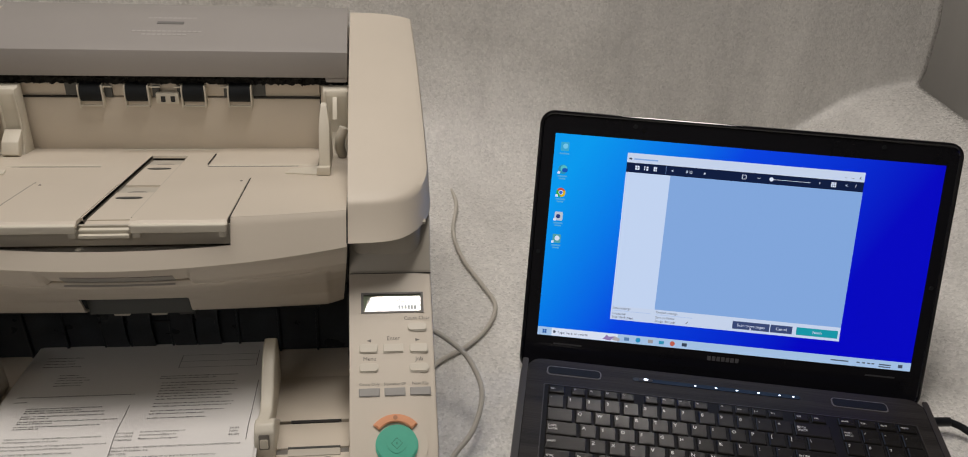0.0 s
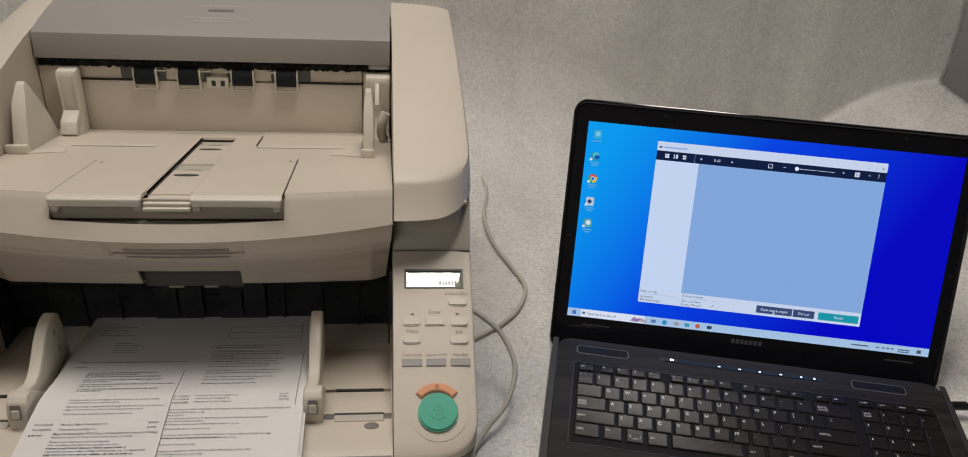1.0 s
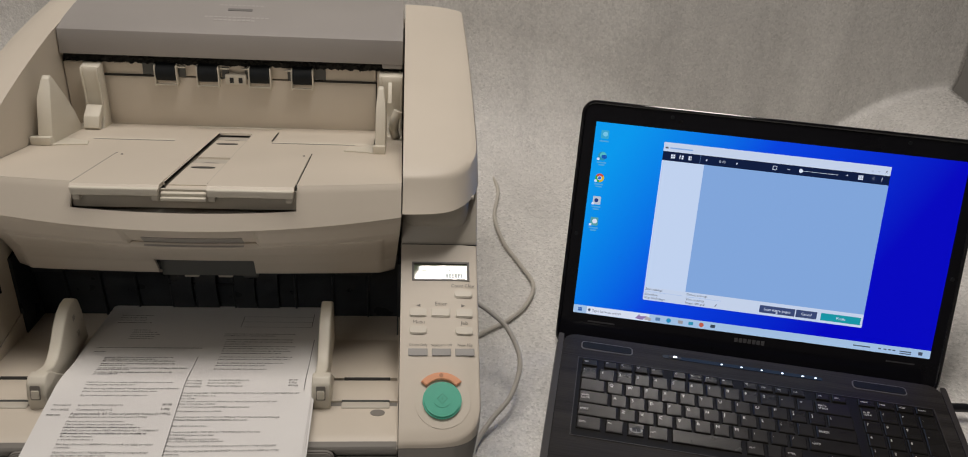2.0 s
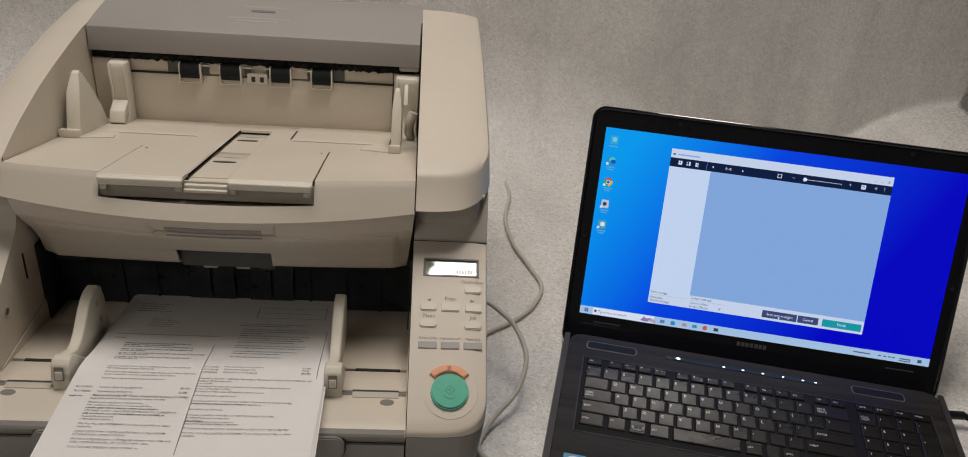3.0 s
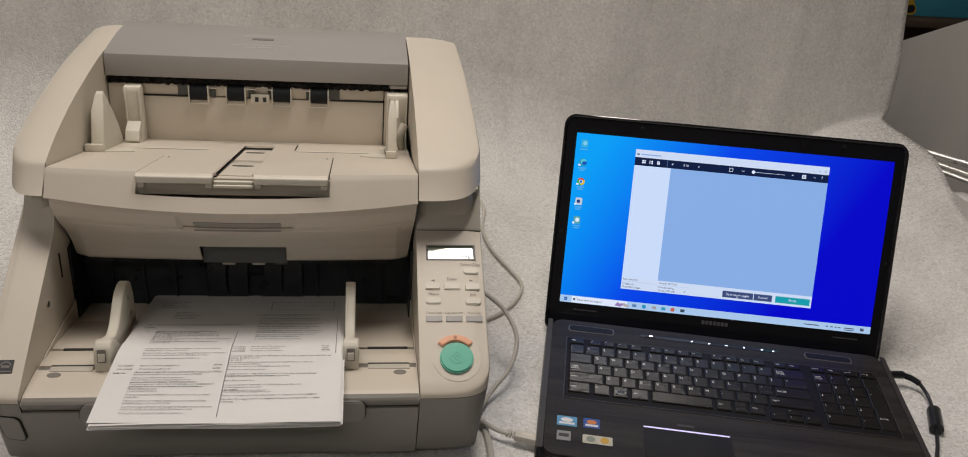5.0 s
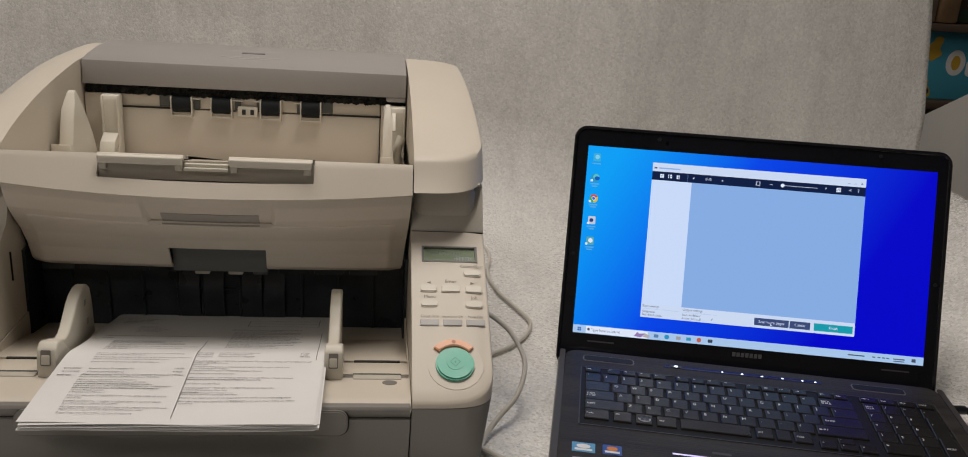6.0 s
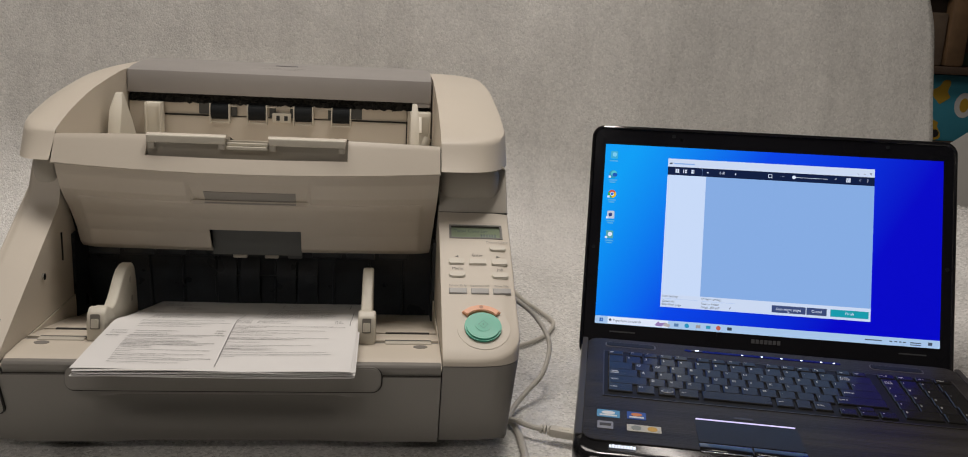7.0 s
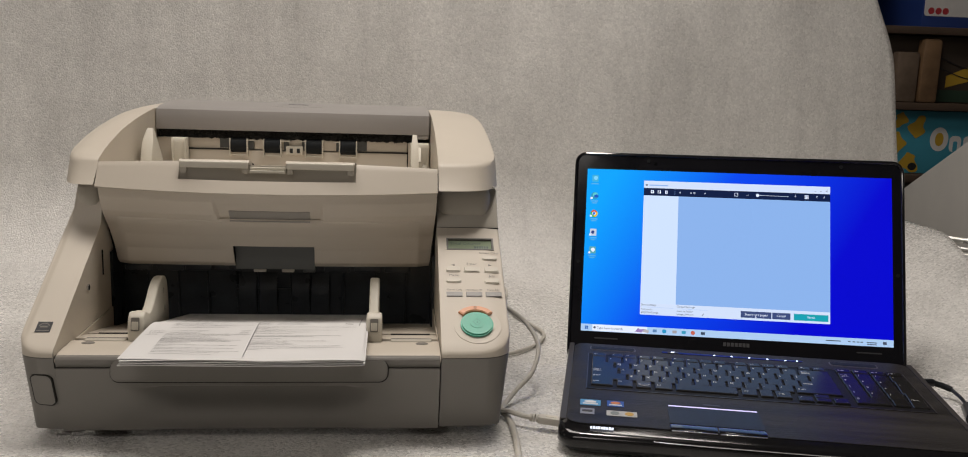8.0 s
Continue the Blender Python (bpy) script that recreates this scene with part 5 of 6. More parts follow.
for sx in (-1, 1):
    lp("deck_edge", lap(plate(rounded(min(sx * 0.1990, sx * 0.2050), -0.2700, max(sx * 0.1990, sx * 0.2050), -0.0310, 0.002), -0.001, 0.0006, 0.0003)), LAP_EDGE, "smoky translucent edge strip")
lp("front_trim", tube([(-0.188, -0.2915, deck_top(-0.2915) - 0.0055), (-0.10, -0.2965, deck_top(-0.2965) - 0.0060), (0.0, -0.2975, deck_top(-0.2975) - 0.0060), (0.12, -0.2965, deck_top(-0.2965) - 0.0060)], 0.0006, 6, 6), CHROME, "thin bright front trim")
lp("keyboard_bed", lap(plate(rounded(-0.1802, -0.1840, 0.1832, -0.0690, 0.004), -0.002, 0.0007, 0.0003)), KEY_BED, "recessed dark grey keyboard bed")
frame_bm = bmesh.new()
for a, b in (((-0.1812, -0.1850), (0.1842, -0.1840)), ((-0.1812, -0.0690), (0.1842, -0.0680)), ((-0.1812, -0.1850), (-0.1802, -0.0680)), ((0.1832, -0.1850), (0.1842, -0.0680))):
    block((a[0], a[1], 0), (b[0], b[1], 0.0011), 0, 2, frame_bm)
lp("keyboard_frame", lap(frame_bm), LAP_EDGE, "thin raised keyboard frame")
caps = {}


def keycap(w, h):
    if (w, h) not in caps:
        bm = bmesh.new()
        lo = [bm.verts.new((sx * w / 2, sy * h / 2, 0.0)) for sx, sy in ((-1, -1), (1, -1), (1, 1), (-1, 1))]
        mid = [bm.verts.new((sx * (w / 2 - 0.0003), sy * (h / 2 - 0.0003), 0.0020 + sy * h * 0.045)) for sx, sy in ((-1, -1), (1, -1), (1, 1), (-1, 1))]
        hi = [bm.verts.new((sx * (w / 2 - 0.0011), sy * (h / 2 - 0.0010), 0.0027 + sy * h * 0.045)) for sx, sy in ((-1, -1), (1, -1), (1, 1), (-1, 1))]
        for a, b in ((lo, mid), (mid, hi)):
            for i in range(4):
                bm.faces.new((a[i], a[(i + 1) % 4], b[(i + 1) % 4], b[i]))
        bm.faces.new(hi)
        me = finish(bm, KEYCAP, 20)
        me.name = "key"
        caps[(w, h)] = me
    return caps[(w, h)]


def put_key(text, xl, xr, y, h=0.0158, size=0.0042):
    w = round(xr - xl - 0.0022, 4)
    k = new("key", keycap(w, h))
    k.parent = laptop
    cx = (xl + xr) / 2
    k.matrix_basis = pose(cx, y, deck_top(y) + 0.0006, 1.29, 0, 0)
    if text:
        bm = letters(text, size, "LEFT")
        for v in bm.verts:
            v.co.x += -w / 2 + 0.0022
            v.co.y += h * 0.16 if len(text) < 3 else 0.0
            v.co.z = 0.00282 + v.co.y * 0.0985
        part("legend", bm, LEGEND, k)
    return k


U, X0 = 0.0183, -0.1772
rows = (
    (-0.0938, [("`", 1), ("1", 1), ("2", 1), ("3", 1), ("4", 1), ("5", 1), ("6", 1), ("7", 1), ("8", 1), ("9", 1), ("0", 1), ("-", 1), ("=", 1), ("BACK\nSPACE", 2.0)]),
    (-0.1120, [("", 1.5), ("Q", 1), ("W", 1), ("E", 1), ("R", 1), ("T", 1), ("Y", 1), ("U", 1), ("I", 1), ("O", 1), ("P", 1), ("[", 1), ("]", 1), ("\\", 1.5)]),
    (-0.1302, [("CAPS\nLOCK", 1.75), ("A", 1), ("S", 1), ("D", 1), ("F", 1), ("G", 1), ("H", 1), ("J", 1), ("K", 1), ("L", 1), (";", 1), ("'", 1), ("ENTER", 2.25)]),
    (-0.1484, [("SHIFT", 2.25), ("Z", 1), ("X", 1), ("C", 1), ("V", 1), ("B", 1), ("N", 1), ("M", 1), (",", 1), (".", 1), ("/", 1), ("SHIFT", 2.75)]),
)
for y, keys in rows:
    x = X0
    for text, n in keys:
        put_key(text, x, x + n * U, y, 0.0158, 0.0034 if len(text) > 2 else 0.0052)
        x += n * U
for text, xl, xr in (("CTRL", -0.1772, -0.1508), ("FN", -0.1490, -0.1290), ("", -0.1275, -0.1090), ("ALT", -0.1075, -0.0860), ("", -0.0848, -0.0160), ("ALT", -0.0140, 0.0050), ("", 0.0055, 0.0215), ("CTRL", 0.0220, 0.0410)):
    put_key(text, xl, xr, -0.1668, 0.0158, 0.0030)
for text, xl, xr, y, h in (("<", 0.0445, 0.0625, -0.1745, 0.0110), ("^", 0.0630, 0.0810, -0.1650, 0.0085), ("v", 0.0630, 0.0810, -0.1752, 0.0085), (">", 0.0815, 0.0995, -0.1745, 0.0110)):
    put_key(text, xl, xr, y, h, 0.0030)
fkeys = [("ESC", -0.1772, -0.1590)]
for g, x in ((0, -0.1545), (4, -0.0825), (8, -0.0100)):
    for k in range(4):
        fkeys.append((f"F{g + k + 1}", x + 0.0161 * k, x + 0.0161 * (k + 1)))
fkeys += [("INS", 0.0632, 0.0790), ("DEL", 0.0795, 0.0955)]
for k, s in enumerate(("HOME", "END", "PGUP", "PGDN")):
    fkeys.append((s, 0.1052 + 0.0190 * k, 0.1052 + 0.0190 * (k + 1)))
for text, xl, xr in fkeys:
    put_key(text, xl, xr, -0.0768, 0.0090, 0.0026)
pad = (("NUM\nLOCK", "/", "*", "-"), ("7", "8", "9", "+"), ("4", "5", "6", ""), ("1", "2", "3", "ENTER"), ("0", "", ".", ""))
for r, row in enumerate(pad):
    for c, text in enumerate(row):
        y = -0.0940 - 0.0183 * r
        xl = 0.1052 + 0.0190 * c
        if (r, c) in ((2, 3), (4, 3), (4, 1)):
            continue
        if c == 3 and r in (1, 3):
            put_key(text, xl, xl + 0.0190, y - 0.00915, 0.0341, 0.0030)
        elif (r, c) == (4, 0):
            put_key(text, xl, xl + 0.0380, y, 0.0158, 0.0044)
        else:
            put_key(text, xl, xl + 0.0190, y, 0.0158, 0.0030 if len(text) > 2 else 0.0044)
start_mark = bmesh.new()
for a, b in ((0, 0), (1, 0), (0, 1), (1, 1)):
    block((-0.1218 + 0.0042 * a, -0.1700 + 0.0036 * b, 0.0034), (-0.1180 + 0.0042 * a, -0.1668 + 0.0036 * b, 0.0036), 0, 2, start_mark)
lp("start_key_disc", lap(moved(disc(0, 0, 0.0050, 0.0031, 0.0034, 24, 0, 0.0062), pose(-0.1180, -0.1668, 0))), mat("silver_print", (0.30, 0.30, 0.30), 0.4), "bright round mark on a key")
lp("start_key_mark", lap(start_mark), BLACK)

# touch pad, status lights, speakers, stickers
BAR = glow_mat("violet_white_light", (0.72, 0.64, 1.0), 1.15)
LED = glow_mat("white_blue_light", (0.75, 0.85, 1.0), 4.0)
tp = lp("touch_pad", lap(plate(rounded(-0.0960, -0.2640, -0.0030, -0.2190, 0.003), -0.0005, 0.0009, 0.0003)), mat("satin_black_pad", (0.016, 0.015, 0.015), 0.34, 0, 0.1, 60, 0.1, 1500, 0.18), "satin black touch pad")
lp("pad_light", lap(block((-0.0945, -0.2182, 0.0004), (-0.0045, -0.2168, 0.0011))), BAR, "glowing violet-white line", tp)
for xa, xb in ((-0.0960, -0.0500), (-0.0490, -0.0030)):
    lp("pad_button", lap(block((xa, -0.2790, -0.001), (xb, -0.2655, 0.0012), 0.0009)), LAP_BODY, "glossy pad button", tp)
    lp("button_trim", lap(block((xa + 0.001, -0.2805, -0.001), (xb - 0.001, -0.2790, 0.0006), 0.0003)), CHROME, "", tp)
lp("pad_switch", lap(plate(rounded(-0.0585, -0.2110, -0.0405, -0.2065, 0.002), 0, 0.0008, 0.0003)), LAP_EDGE)
for sx in (-0.1795, 0.1060):
    sg = lp("speaker_grille", lap(plate(rounded(sx, -0.0540, sx + 0.056, -0.0400, 0.0045), -0.0004, 0.0009, 0.0005)), mat("speaker_rim", (0.16, 0.155, 0.15), 0.45, 0.2, 0.08, 40, 0, 900, 0.3), "rounded speaker grille in a bright rim")
    lp("speaker_mesh", lap(plate(rounded(sx + 0.0015, -0.0525, sx + 0.0545, -0.0415, 0.0035), 0, 0.0012, 0.0002)), RUBBER, "", sg)
strip_bm = lap(plate(rounded(-0.0920, -0.0495, 0.0760, -0.0435, 0.0028), -0.0003, 0.0008, 0.0003))
touch = lp("touch_strip", strip_bm, LAP_BODY, "glossy strip of touch controls")
lp("power_button", lap(moved(disc(0, 0, 0.0028, 0.0006, 0.0013, 20, 0.0003, 0.0070), pose(-0.0785, -0.0460, 0))), LAP_EDGE, "", touch)
lp("power_light", lap(moved(disc(0, 0, 0.0013, 0.0010, 0.0015, 14, 0, 0.0022), pose(-0.0785, -0.0460, 0))), LED, "small white light", touch)
for xx in (-0.0290, -0.0080, 0.0130, 0.0345, 0.0555, 0.0690):
    lp("status_light", lap(moved(disc(0, 0, 0.0007, 0.0006, 0.0011, 12, 0, 0.0012), pose(xx, -0.0465, 0))), LED, "small white light", touch)
for xx in (0.128, 0.140, 0.152, 0.164):
    lp("front_light", moved(disc(0, 0, 0.0010, 0, 0.0006, 12), pose(xx, -0.2968, 0.0165, 90, 0, 0)), LED, "tiny front status light")
bm = bmesh.new()
for k in range(9):
    block((-0.1745 + 0.0026 * k, -0.2880, -0.0008), (-0.1724 + 0.0026 * k, -0.2848 + 0.0008 * (k % 2), 0.0004), 0, 2, bm)
lp("maker_badge", lap(bm), glow_mat("badge_light", (0.85, 0.88, 1.0), 1.2), "small lit maker badge, plain bars")
for nm, x0, y0, x1, y1, colour, label in (("sticker", -0.1861, -0.2322, -0.1649, -0.2168, (0.10, 0.30, 0.50), "pale blue processor sticker"), ("sticker", -0.1581, -0.2314, -0.1406, -0.2160, (0.03, 0.08, 0.30), "blue operating system sticker"),
                                          ("sticker", -0.1854, -0.2555, -0.1709, -0.2408, (0.25, 0.25, 0.25), "grey rating sticker"), ("sticker", -0.1586, -0.2555, -0.1277, -0.2425, (0.48, 0.46, 0.38), "cream recycling sticker with two round marks")):
    sk = lp(nm, lap(plate(rounded(x0, y0, x1, y1, 0.001), 0.0004, 0.0008)), mat("sticker_print", colour, 0.35, 0, 0.15, 200), label)
    cx, cy, w, h = (x0 + x1) / 2, (y0 + y1) / 2, x1 - x0, y1 - y0
    if w > 0.025:
        lp("round_mark", lap(moved(disc(0, 0, 0.0046, 0.0008, 0.0010, 20), pose(cx - 0.007, cy, 0))), mat("grey_mark", (0.22, 0.24, 0.20), 0.5), "", sk)
        lp("round_mark", lap(moved(disc(0, 0, 0.0046, 0.0008, 0.0010, 20), pose(cx + 0.0075, cy, 0))), mat("amber_mark", (0.55, 0.33, 0.05), 0.5), "", sk)
    elif colour[0] == 0.25:
        lp("sticker_bars", lap(block((cx - w * 0.36, cy - h * 0.12, 0.0008), (cx + w * 0.36, cy + h * 0.22, 0.0010))), PRINT_BLACK, "", sk)
    else:
        lp("sticker_bars", lap(block((cx - w * 0.38, cy - h * 0.34, 0.0008), (cx + w * 0.38, cy - h * 0.14, 0.0010))), PRINT_WHITE, "", sk)
        lp("round_mark", lap(moved(disc(0, 0, h * 0.22, 0.0008, 0.0010, 20, 0, w * 0.30), pose(cx, cy + h * 0.12, 0))), PRINT_WHITE if colour[0] == 0.10 else mat("orange_mark", (0.6, 0.2, 0.04), 0.5), "", sk)

# lid: x across, y up the lid, z towards the viewer
LID = pose(0, 0, 0.0300, 70.37, 0, 0) @ pose(0, 0, 0, 0, 0, 0.55)
lid = lp("lid", moved(plate(rounded(-0.2092, -0.030, 0.2092, 0.2475, 0.014, 8), -0.0110, 0.0012, 0.0022, 3), LID), mat("deep_black_bezel", (0.008, 0.008, 0.0105), 0.12, 0, 0.1, 20, 0, 900, 0.30), "glossy black screen lid with a rounded bezel")


RIM = plain_gloss(mat("polished_black_rim", (0.006, 0.006, 0.008), 0.07, 0, 0.1, 20, 0, 900, 0.6, 0.4), 0.07)


def even(pts, step):
    """A closed outline with points at even steps."""
    line = []
    for (xa, ya), (xb, yb) in zip(pts, pts[1:] + pts[:1]):
        n = max(1, round(math.hypot(xb - xa, yb - ya) / step))
        line += [(xa + (xb - xa) * k / n, ya + (yb - ya) * k / n) for k in range(n)]
    return line + line[:1]


ring_pts = rounded(-0.2072, -0.0285, 0.2072, 0.2455, 0.0125, 8)
lp("lid_rim", moved(tube([(x, y, 0.0006) for x, y in even(ring_pts, 0.004)], 0.0023, 10, 1), LID), RIM, "polished black rim round the lid", lid)
for xx, yy in ((-0.1130, 0.2380), (0.1320, 0.2380), (-0.2000, 0.1000), (0.2005, 0.1000)):
    lp("bezel_bumper", moved(plate(rounded(xx - 0.0022, yy - 0.0022, xx + 0.0022, yy + 0.0022, 0.002), 0.0011, 0.0022, 0.0005), LID), RUBBER, "small rubber bumper on the bezel", lid)


def on_lid(name, bm, material, label="", parent=None):
    return lp(name, moved(bm, LID), material, label, parent or lid)


def pane(x0, y0, x1, y1, z):
    return block((x0, y0, 0.0012), (x1, y1, z))


def screen_glow():
    m = bpy.data.materials.new("desktop_blue_light")
    m.use_nodes = True
    t = m.node_tree
    b = t.nodes["Principled BSDF"]
    b.inputs["Base Color"].default_value = (0.004, 0.004, 0.006, 1)
    b.inputs["Roughness"].default_value = 0.45
    b.inputs["Specular IOR Level"].default_value = 0.12
    co = t.nodes.new("ShaderNodeTexCoord")
    sep = t.nodes.new("ShaderNodeSeparateXYZ")
    t.links.new(co.outputs["Object"], sep.inputs[0])
    mad = t.nodes.new("ShaderNodeMath")
    mad.operation = "MULTIPLY_ADD"
    mad.inputs[1].default_value = -0.6
    t.links.new(sep.outputs[2], mad.inputs[0])
    t.links.new(sep.outputs[0], mad.inputs[2])
    rng = t.nodes.new("ShaderNodeMapRange")
    rng.inputs[1].default_value, rng.inputs[2].default_value = -0.30, 0.045
    t.links.new(mad.outputs[0], rng.inputs[0])
    ramp = t.nodes.new("ShaderNodeValToRGB")
    e = ramp.color_ramp.elements
    e[0].position, e[0].color = 0.0, (0.0, 0.36, 0.97, 1)
    e[1].position, e[1].color = 1.0, (0.0, 0.0008, 0.60, 1)
    mid = e.new(0.45)
    mid.color = (0.0, 0.062, 0.84, 1)
    t.links.new(rng.outputs[0], ramp.inputs[0])
    t.links.new(ramp.outputs[0], b.inputs["Emission Color"])
    b.inputs["Emission Strength"].default_value = 1.0
    return m


def flat_glow(name, colour, strength=1.0):
    return glow_mat(name, colour, strength, 0.3)


screen = on_lid("screen", pane(-0.1928, 0.0099, 0.1940, 0.2250, 0.0014), screen_glow(), "lit screen showing a blue desktop")
G_WHITE = flat_glow("window_white_light", (0.62, 0.72, 0.92))
G_SIDE = flat_glow("window_side_light", (0.60, 0.73, 0.98))
G_VIEW = flat_glow("window_view_light", (0.25, 0.43, 0.80))
G_NAVY = flat_glow("window_navy_light", (0.006, 0.014, 0.055))
G_BUTTON = flat_glow("button_navy_light", (0.045, 0.07, 0.19))
G_TEAL = flat_glow("button_teal_light", (0.01, 0.33, 0.42))
G_TASK = flat_glow("taskbar_light", (0.40, 0.58, 0.84))
G_INK = flat_glow("screen_ink", (0.06, 0.08, 0.13))
G_PALE = flat_glow("screen_pale_light", (0.75, 0.82, 0.98))


def ui(name, x0, y0, x1, y1, level, material, label=""):
    return on_lid(name, pane(x0, y0, x1, y1, 0.0014 + 0.00025 * level), material, label, screen)


def ui_text(s, x, y, size, material, align="LEFT", level=3):
    bm = letters(s, size, align)
    for v in bm.verts:
        v.co += Vector((x, y, 0.0015 + 0.00025 * level))
    return on_lid("screen_text", bm, material, "", screen)


def ui_shape(name, pts, x, y, material, level=3, label=""):
    return on_lid(name, moved(plate(pts, 0, 0.0002), pose(x, y, 0.0014 + 0.00025 * (level - 1))), material, label, screen)


circle = lambda r, rx=None, n=20: [((rx or r) * math.cos(2 * math.pi * k / n), r * math.sin(2 * math.pi * k / n)) for k in range(n)]
ui("window_title_bar", -0.1180, 0.2015, 0.1182, 0.2112, 1, G_WHITE, "pale window title bar")
ui("window_tool_bar", -0.1180, 0.1915, 0.1182, 0.2015, 1, G_NAVY, "dark navy tool bar")
ui("window_side_pane", -0.1180, 0.0495, -0.0730, 0.1915, 1, G_SIDE, "empty pale side pane")
ui("window_view", -0.0730, 0.0495, 0.1182, 0.1915, 1, G_VIEW, "empty blue-grey page view")
ui("window_footer", -0.1180, 0.0346, 0.1182, 0.0495, 1, G_WHITE, "pale settings footer")
ui("button", 0.0086, 0.0374, 0.0465, 0.0456, 2, G_BUTTON, "dark screen button")
ui("button", 0.0475, 0.0374, 0.0698, 0.0456, 2, G_BUTTON, "dark screen button")
ui("button", 0.0740, 0.0374, 0.1160, 0.0456, 2, G_TEAL, "teal screen button")
ui("taskbar", -0.1928, 0.0099, 0.1940, 0.0189, 1, G_TASK, "pale blue taskbar")
ui("search_box", -0.1780, 0.0103, -0.1080, 0.0186, 2, G_PALE, "white search box")
ui_text("Scan more pages", 0.0275, 0.0416, 0.0042, G_PALE, "CENTER")
ui_text("Cancel", 0.0586, 0.0416, 0.0042, G_PALE, "CENTER")
ui_text("Finish", 0.0950, 0.0416, 0.0042, G_PALE, "CENTER")
ui_text("Scan settings", -0.1165, 0.0475, 0.0036, G_INK)
ui_text("Grayscale", -0.1165, 0.0415, 0.0036, G_INK)
ui_text("Skip blank page", -0.1165, 0.0378, 0.0036, G_INK)
ui_text("Output settings", -0.0715, 0.0470, 0.0036, G_INK)
ui_text("Save to folder", -0.0715, 0.0413, 0.0036, G_INK)
ui_text("Image_001.pdf", -0.0715, 0.0374, 0.0036, G_INK)
ui_text("Type here to search", -0.1720, 0.0144, 0.0040, G_INK)
ui_text("0 /0", -0.0580, 0.1966, 0.0042, G_PALE)
ui("rule", -0.1165, 0.0444, -0.0760, 0.0446, 2, G_VIEW)
ui("rule", -0.0715, 0.0440, -0.0330, 0.0442, 2, G_VIEW)
ui("title_mark", -0.1160, 0.2045, -0.1130, 0.2062, 2, G_INK)
ui("title_text", -0.1110, 0.2047, -0.0870, 0.2061, 2, G_VIEW)
for xx in (0.0985, 0.1055):
    ui("window_control", xx, 0.2046, xx + 0.0024, 0.2049, 2, G_INK)
ui_text("x", 0.1125, 0.2058, 0.0050, G_INK)
for n, xx in enumerate((-0.1090, -0.1000, -0.0905)):
    for a in (0, 1):
        for b in (0, 1):
            ui("tool_icon", xx + 0.0023 * a, 0.1945 + 0.0023 * b, xx + 0.0023 * a + (0.0019 if (n == 0 or a == n % 2 - (0 if n == 1 else 0)) else 0.0010), 0.1964 + 0.0023 * b, 2, G_PALE)
ui("tool_divider", -0.0780, 0.1920, -0.0778, 0.2010, 2, G_VIEW)
ui_shape("tool_icon", [(0.0008, -0.0012), (0.0008, 0.0012), (-0.0010, 0.0)], -0.0715, 0.1966, G_PALE)
ui_shape("tool_icon", [(-0.0008, -0.0012), (0.0010, 0.0), (-0.0008, 0.0012)], -0.0390, 0.1966, G_PALE)
for a, b, c, d in ((-0.0022, -0.0022, 0.0022, -0.0017), (-0.0022, 0.0017, 0.0022, 0.0022), (-0.0022, -0.0022, -0.0017, 0.0022), (0.0017, -0.0022, 0.0022, 0.0022)):
    ui("fit_icon", 0.0005 + a, 0.1966 + b, 0.0005 + c, 0.1966 + d, 2, G_PALE)
ui("zoom_minus", 0.0135, 0.1964, 0.0165, 0.1968, 2, G_PALE)
ui("zoom_line", 0.0270, 0.1964, 0.0660, 0.1968, 2, G_PALE)
ui_shape("zoom_knob", circle(0.0021), 0.0275, 0.1966, G_PALE)
ui_text("+", 0.0735, 0.1970, 0.0050, G_PALE)
for a in range(3):
    for b in range(3):
        ui("grid_icon", 0.0865 + 0.0017 * a, 0.1942 + 0.0017 * b, 0.0879 + 0.0017 * a, 0.1956 + 0.0017 * b, 2, G_PALE)
ui_text("<", 0.1000, 0.1968, 0.0052, G_PALE)
ui_text("?", 0.1095, 0.1968, 0.0056, G_PALE)
ui_shape("pencil_icon", [(-0.0012, -0.0014), (-0.0006, -0.0014), (0.0014, 0.0010), (0.0008, 0.0014)], -0.0385, 0.0386, G_INK)
ui_shape("pointer", [(0, 0), (0.0018, -0.0022), (0.0009, -0.0022), (0.0, -0.0030)], 0.0265, 0.0405, G_PALE, 4, "small arrow pointer")
icons = ((0.2118, (0.05, 0.42, 0.70)), (0.1884, (0.03, 0.30, 0.50)), (0.1644, (0.62, 0.10, 0.06)), (0.1392, (0.55, 0.60, 0.70)), (0.1155, (0.10, 0.38, 0.42)))
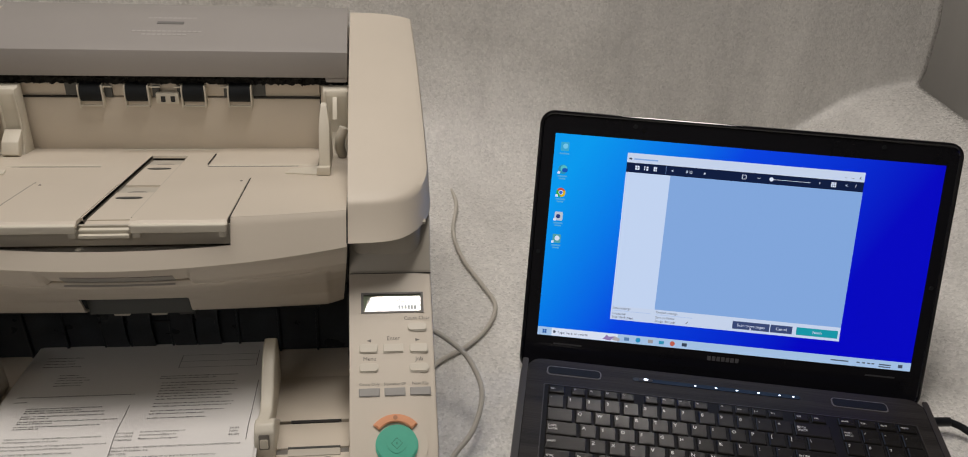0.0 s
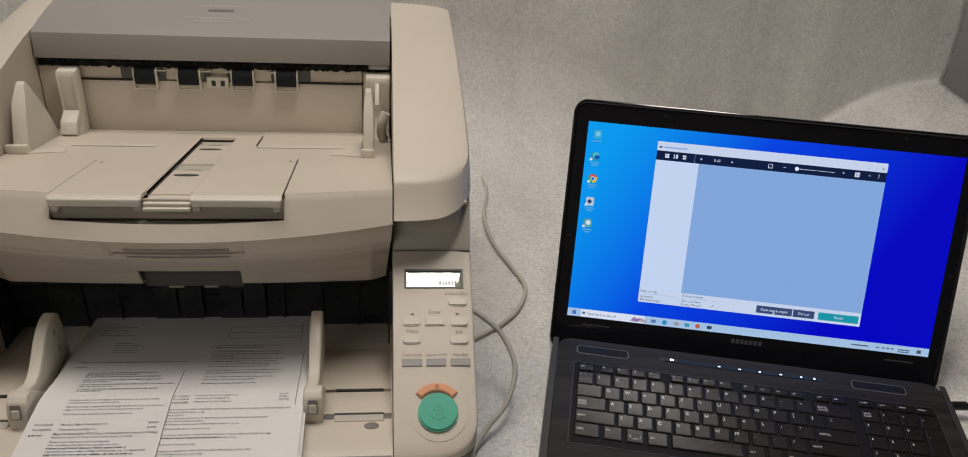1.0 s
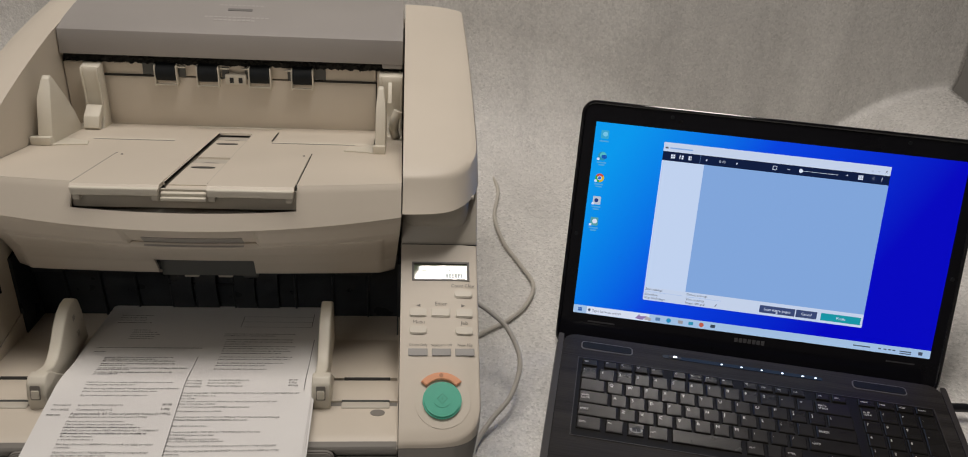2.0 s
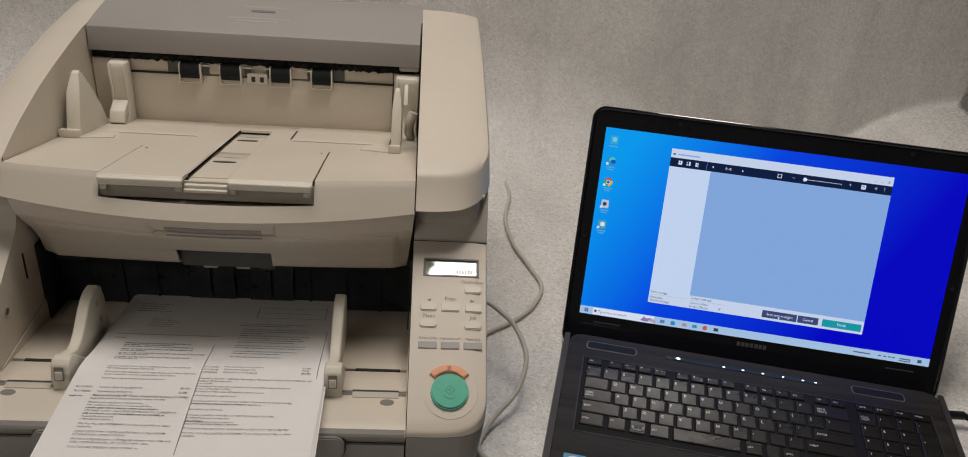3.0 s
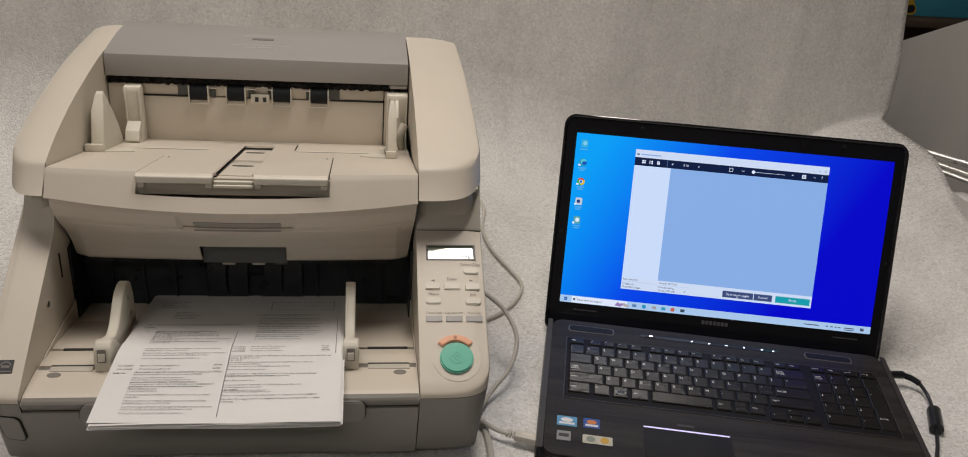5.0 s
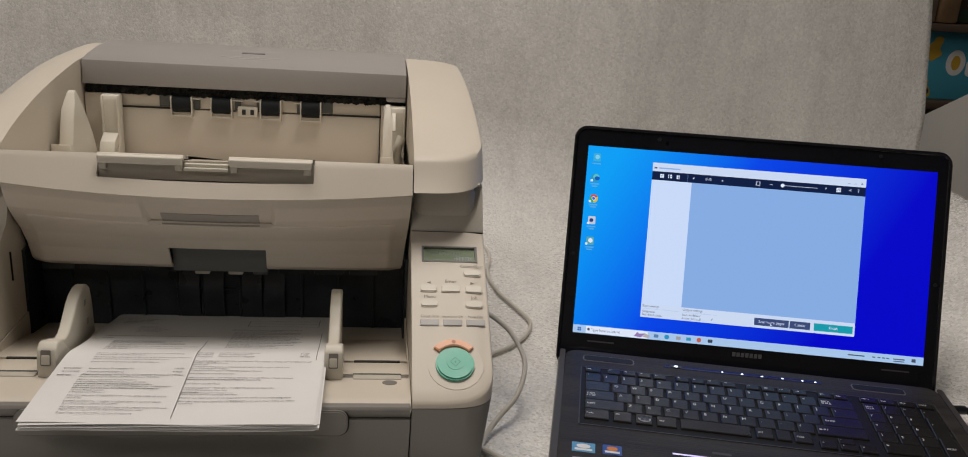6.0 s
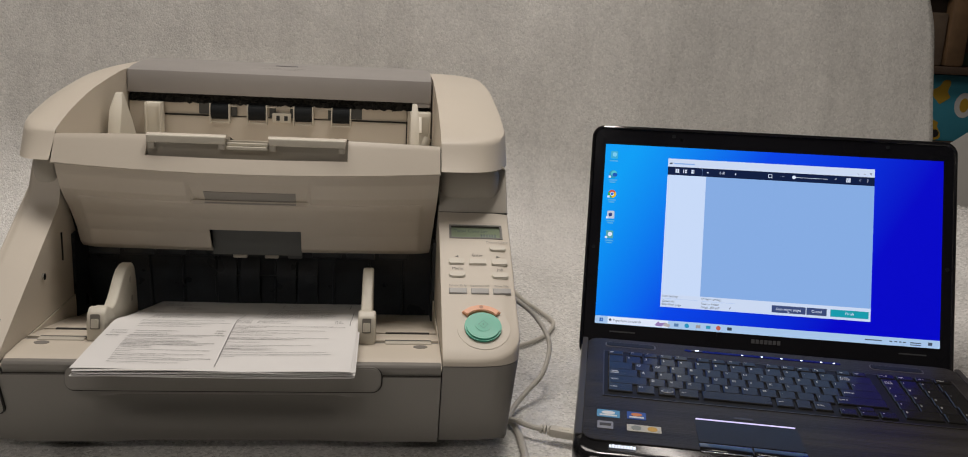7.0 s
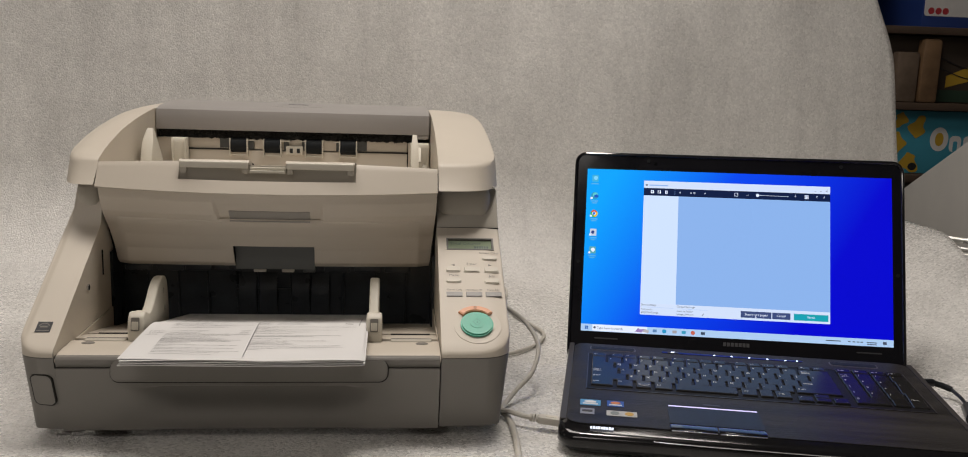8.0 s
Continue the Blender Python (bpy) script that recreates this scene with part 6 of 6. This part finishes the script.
for k, (yy, colour) in enumerate(icons):
    pts = circle(0.0048) if k in (1, 2) else rounded(-0.0042, -0.0044, 0.0042, 0.0048, 0.001)
    ic = ui_shape("desktop_icon", pts, -0.1820, yy, flat_glow("icon_light", colour), 2, "small desktop icon")
    if k == 2:
        ui_shape("icon_core", [(0, 0)] + [(0.0048 * math.cos(radians(a)), 0.0048 * math.sin(radians(a))) for a in range(-90, 31, 15)], -0.1820, yy, flat_glow("icon_yellow", (0.75, 0.50, 0.02)), 3)
        ui_shape("icon_core", [(0, 0)] + [(0.0048 * math.cos(radians(a)), 0.0048 * math.sin(radians(a))) for a in range(150, 271, 15)], -0.1820, yy, flat_glow("icon_green", (0.05, 0.40, 0.08)), 3)
        ui_shape("icon_core", circle(0.0024), -0.1820, yy, G_PALE, 4)
        ui_shape("icon_core", circle(0.0018), -0.1820, yy, flat_glow("icon_blue", (0.03, 0.16, 0.75)), 5)
    elif k == 1:
        ui_shape("icon_core", circle(0.0034), -0.1812, yy + 0.0010, flat_glow("icon_cyan", (0.10, 0.55, 0.62)), 3)
        ui_shape("icon_core", circle(0.0022, 0.0030), -0.1800, yy - 0.0006, flat_glow("icon_deep", (0.01, 0.10, 0.50)), 4)
    elif k == 3:
        ui_shape("icon_core", circle(0.0022), -0.1825, yy + 0.0002, flat_glow("icon_ink", (0.02, 0.05, 0.22)), 3)
    else:
        ui_shape("icon_core", circle(0.0026), -0.1815, yy + 0.0006, G_PALE if k == 4 else flat_glow("icon_dim", (0.20, 0.62, 0.90)), 3)
    if k:
        ui_shape("icon_corner", rounded(-0.0013, -0.0013, 0.0013, 0.0013, 0.0003), -0.1860, yy - 0.0034, G_PALE, 5)
    for r in range(1 if k == 0 else 2):
        ui("icon_caption", -0.1870 + 0.0016 * r, yy - 0.0078 - 0.0026 * r, -0.1772 - 0.0016 * r, yy - 0.0064 - 0.0026 * r, 2, flat_glow("caption_light", (0.10, 0.40, 0.75)))
for a in (0, 1):
    for b in (0, 1):
        ui("start_icon", -0.1875 + 0.0022 * a, 0.0123 + 0.0022 * b, -0.1856 + 0.0022 * a, 0.0142 + 0.0022 * b, 2, flat_glow("start_light", (0.01, 0.10, 0.42)))
ui_shape("search_icon", circle(0.0015), -0.1750, 0.0148, G_INK, 4)
ui_shape("search_art", [(-0.007, -0.002), (0.001, -0.003), (0.006, 0.002), (-0.001, 0.001), (-0.003, 0.003)], -0.1165, 0.0142, flat_glow("art_light", (0.30, 0.20, 0.45)), 4)
ui_shape("search_art", [(-0.003, -0.002), (0.004, -0.003), (0.005, 0.0), (-0.001, 0.002)], -0.1105, 0.0142, flat_glow("art_light", (0.45, 0.42, 0.45)), 5)
for xx, colour in ((-0.0985, (0.10, 0.22, 0.45)), (-0.0865, (0.02, 0.28, 0.55)), (-0.0735, (0.35, 0.33, 0.36)), (-0.0620, (0.03, 0.30, 0.50)), (-0.0505, (0.55, 0.12, 0.08)), (-0.0380, (0.04, 0.06, 0.10))):
    ui_shape("taskbar_icon", circle(0.0026) if colour[0] in (0.02, 0.55) else rounded(-0.0026, -0.0018, 0.0026, 0.0018, 0.0005), xx, 0.0144, flat_glow("taskbar_icon_light", colour), 3)
for xx, w in ((0.1130, 0.0180), (0.1395, 0.003), (0.1450, 0.003), (0.1500, 0.003), (0.1545, 0.003), (0.1620, 0.0120)):
    ui("tray_mark", xx, 0.0138, xx + w, 0.0150, 2, G_INK)
ui("tray_mark", 0.1620, 0.0116, 0.1740, 0.0126, 2, G_INK)
ui_shape("notice_icon", rounded(-0.0022, -0.0018, 0.0022, 0.0018, 0.0004), 0.1835, 0.0144, G_INK, 3)

# maker's plain bars and camera on the bezel
bm = bmesh.new()
for k in range(7):
    block((-0.0125 + 0.0048 * k, 0.0, 0.0012), (-0.0088 + 0.0048 * k, 0.0048, 0.0014), 0, 2, bm)
on_lid("maker_badge", bm, mat("badge_grey", (0.16, 0.16, 0.17), 0.3, 0.6), "dull grey maker badge, plain bars")
on_lid("webcam", moved(disc(0, 0, 0.0022, 0.0012, 0.0015, 20), pose(-0.1040, 0.2345, 0)), mat("lens_black", (0.004, 0.004, 0.005), 0.1), "tiny dark camera lens")
for xx in (-0.175, 0.150):
    block_bm = block((xx, 0.0006, 0.0012), (xx + 0.030, 0.0022, 0.0014))
    on_lid("bezel_print", block_bm, mat("bezel_print", (0.05, 0.05, 0.055), 0.4))

# laptop's power lead
lead = thing("power_lead", pose(0.77, 0.08, 0.0), "black power lead with a ferrite bead plugged into the laptop", "cable")
cp("plug", tube([(0.742, 0.1120, 0.0140), (0.768, 0.1120, 0.0130)], 0.0048, 14), BLACK, lead, "black round plug")
cp("strain_relief", tube([(0.768, 0.1120, 0.0130), (0.778, 0.1065, 0.0110), (0.7845, 0.0995, 0.0090)], 0.0036, 12), RUBBER, lead)
cp("cord", tube([(0.7845, 0.0995, 0.0090), (0.7850, 0.080, 0.0050), (0.7775, 0.0560, 0.0030), (0.765, 0.030, 0.0040), (0.748, -0.002, 0.0030), (0.728, -0.040, 0.0000), (0.71, -0.12, 0.0000), (0.72, -0.25, 0.0000), (0.80, -0.40, 0.0000)], 0.0022), BLACK, lead)
cp("ferrite_bead", tube([(0.7765, 0.0535, 0.0042), (0.7600, 0.0200, 0.0042)], 0.0078, 16), BLACK, lead, "black ferrite bead")
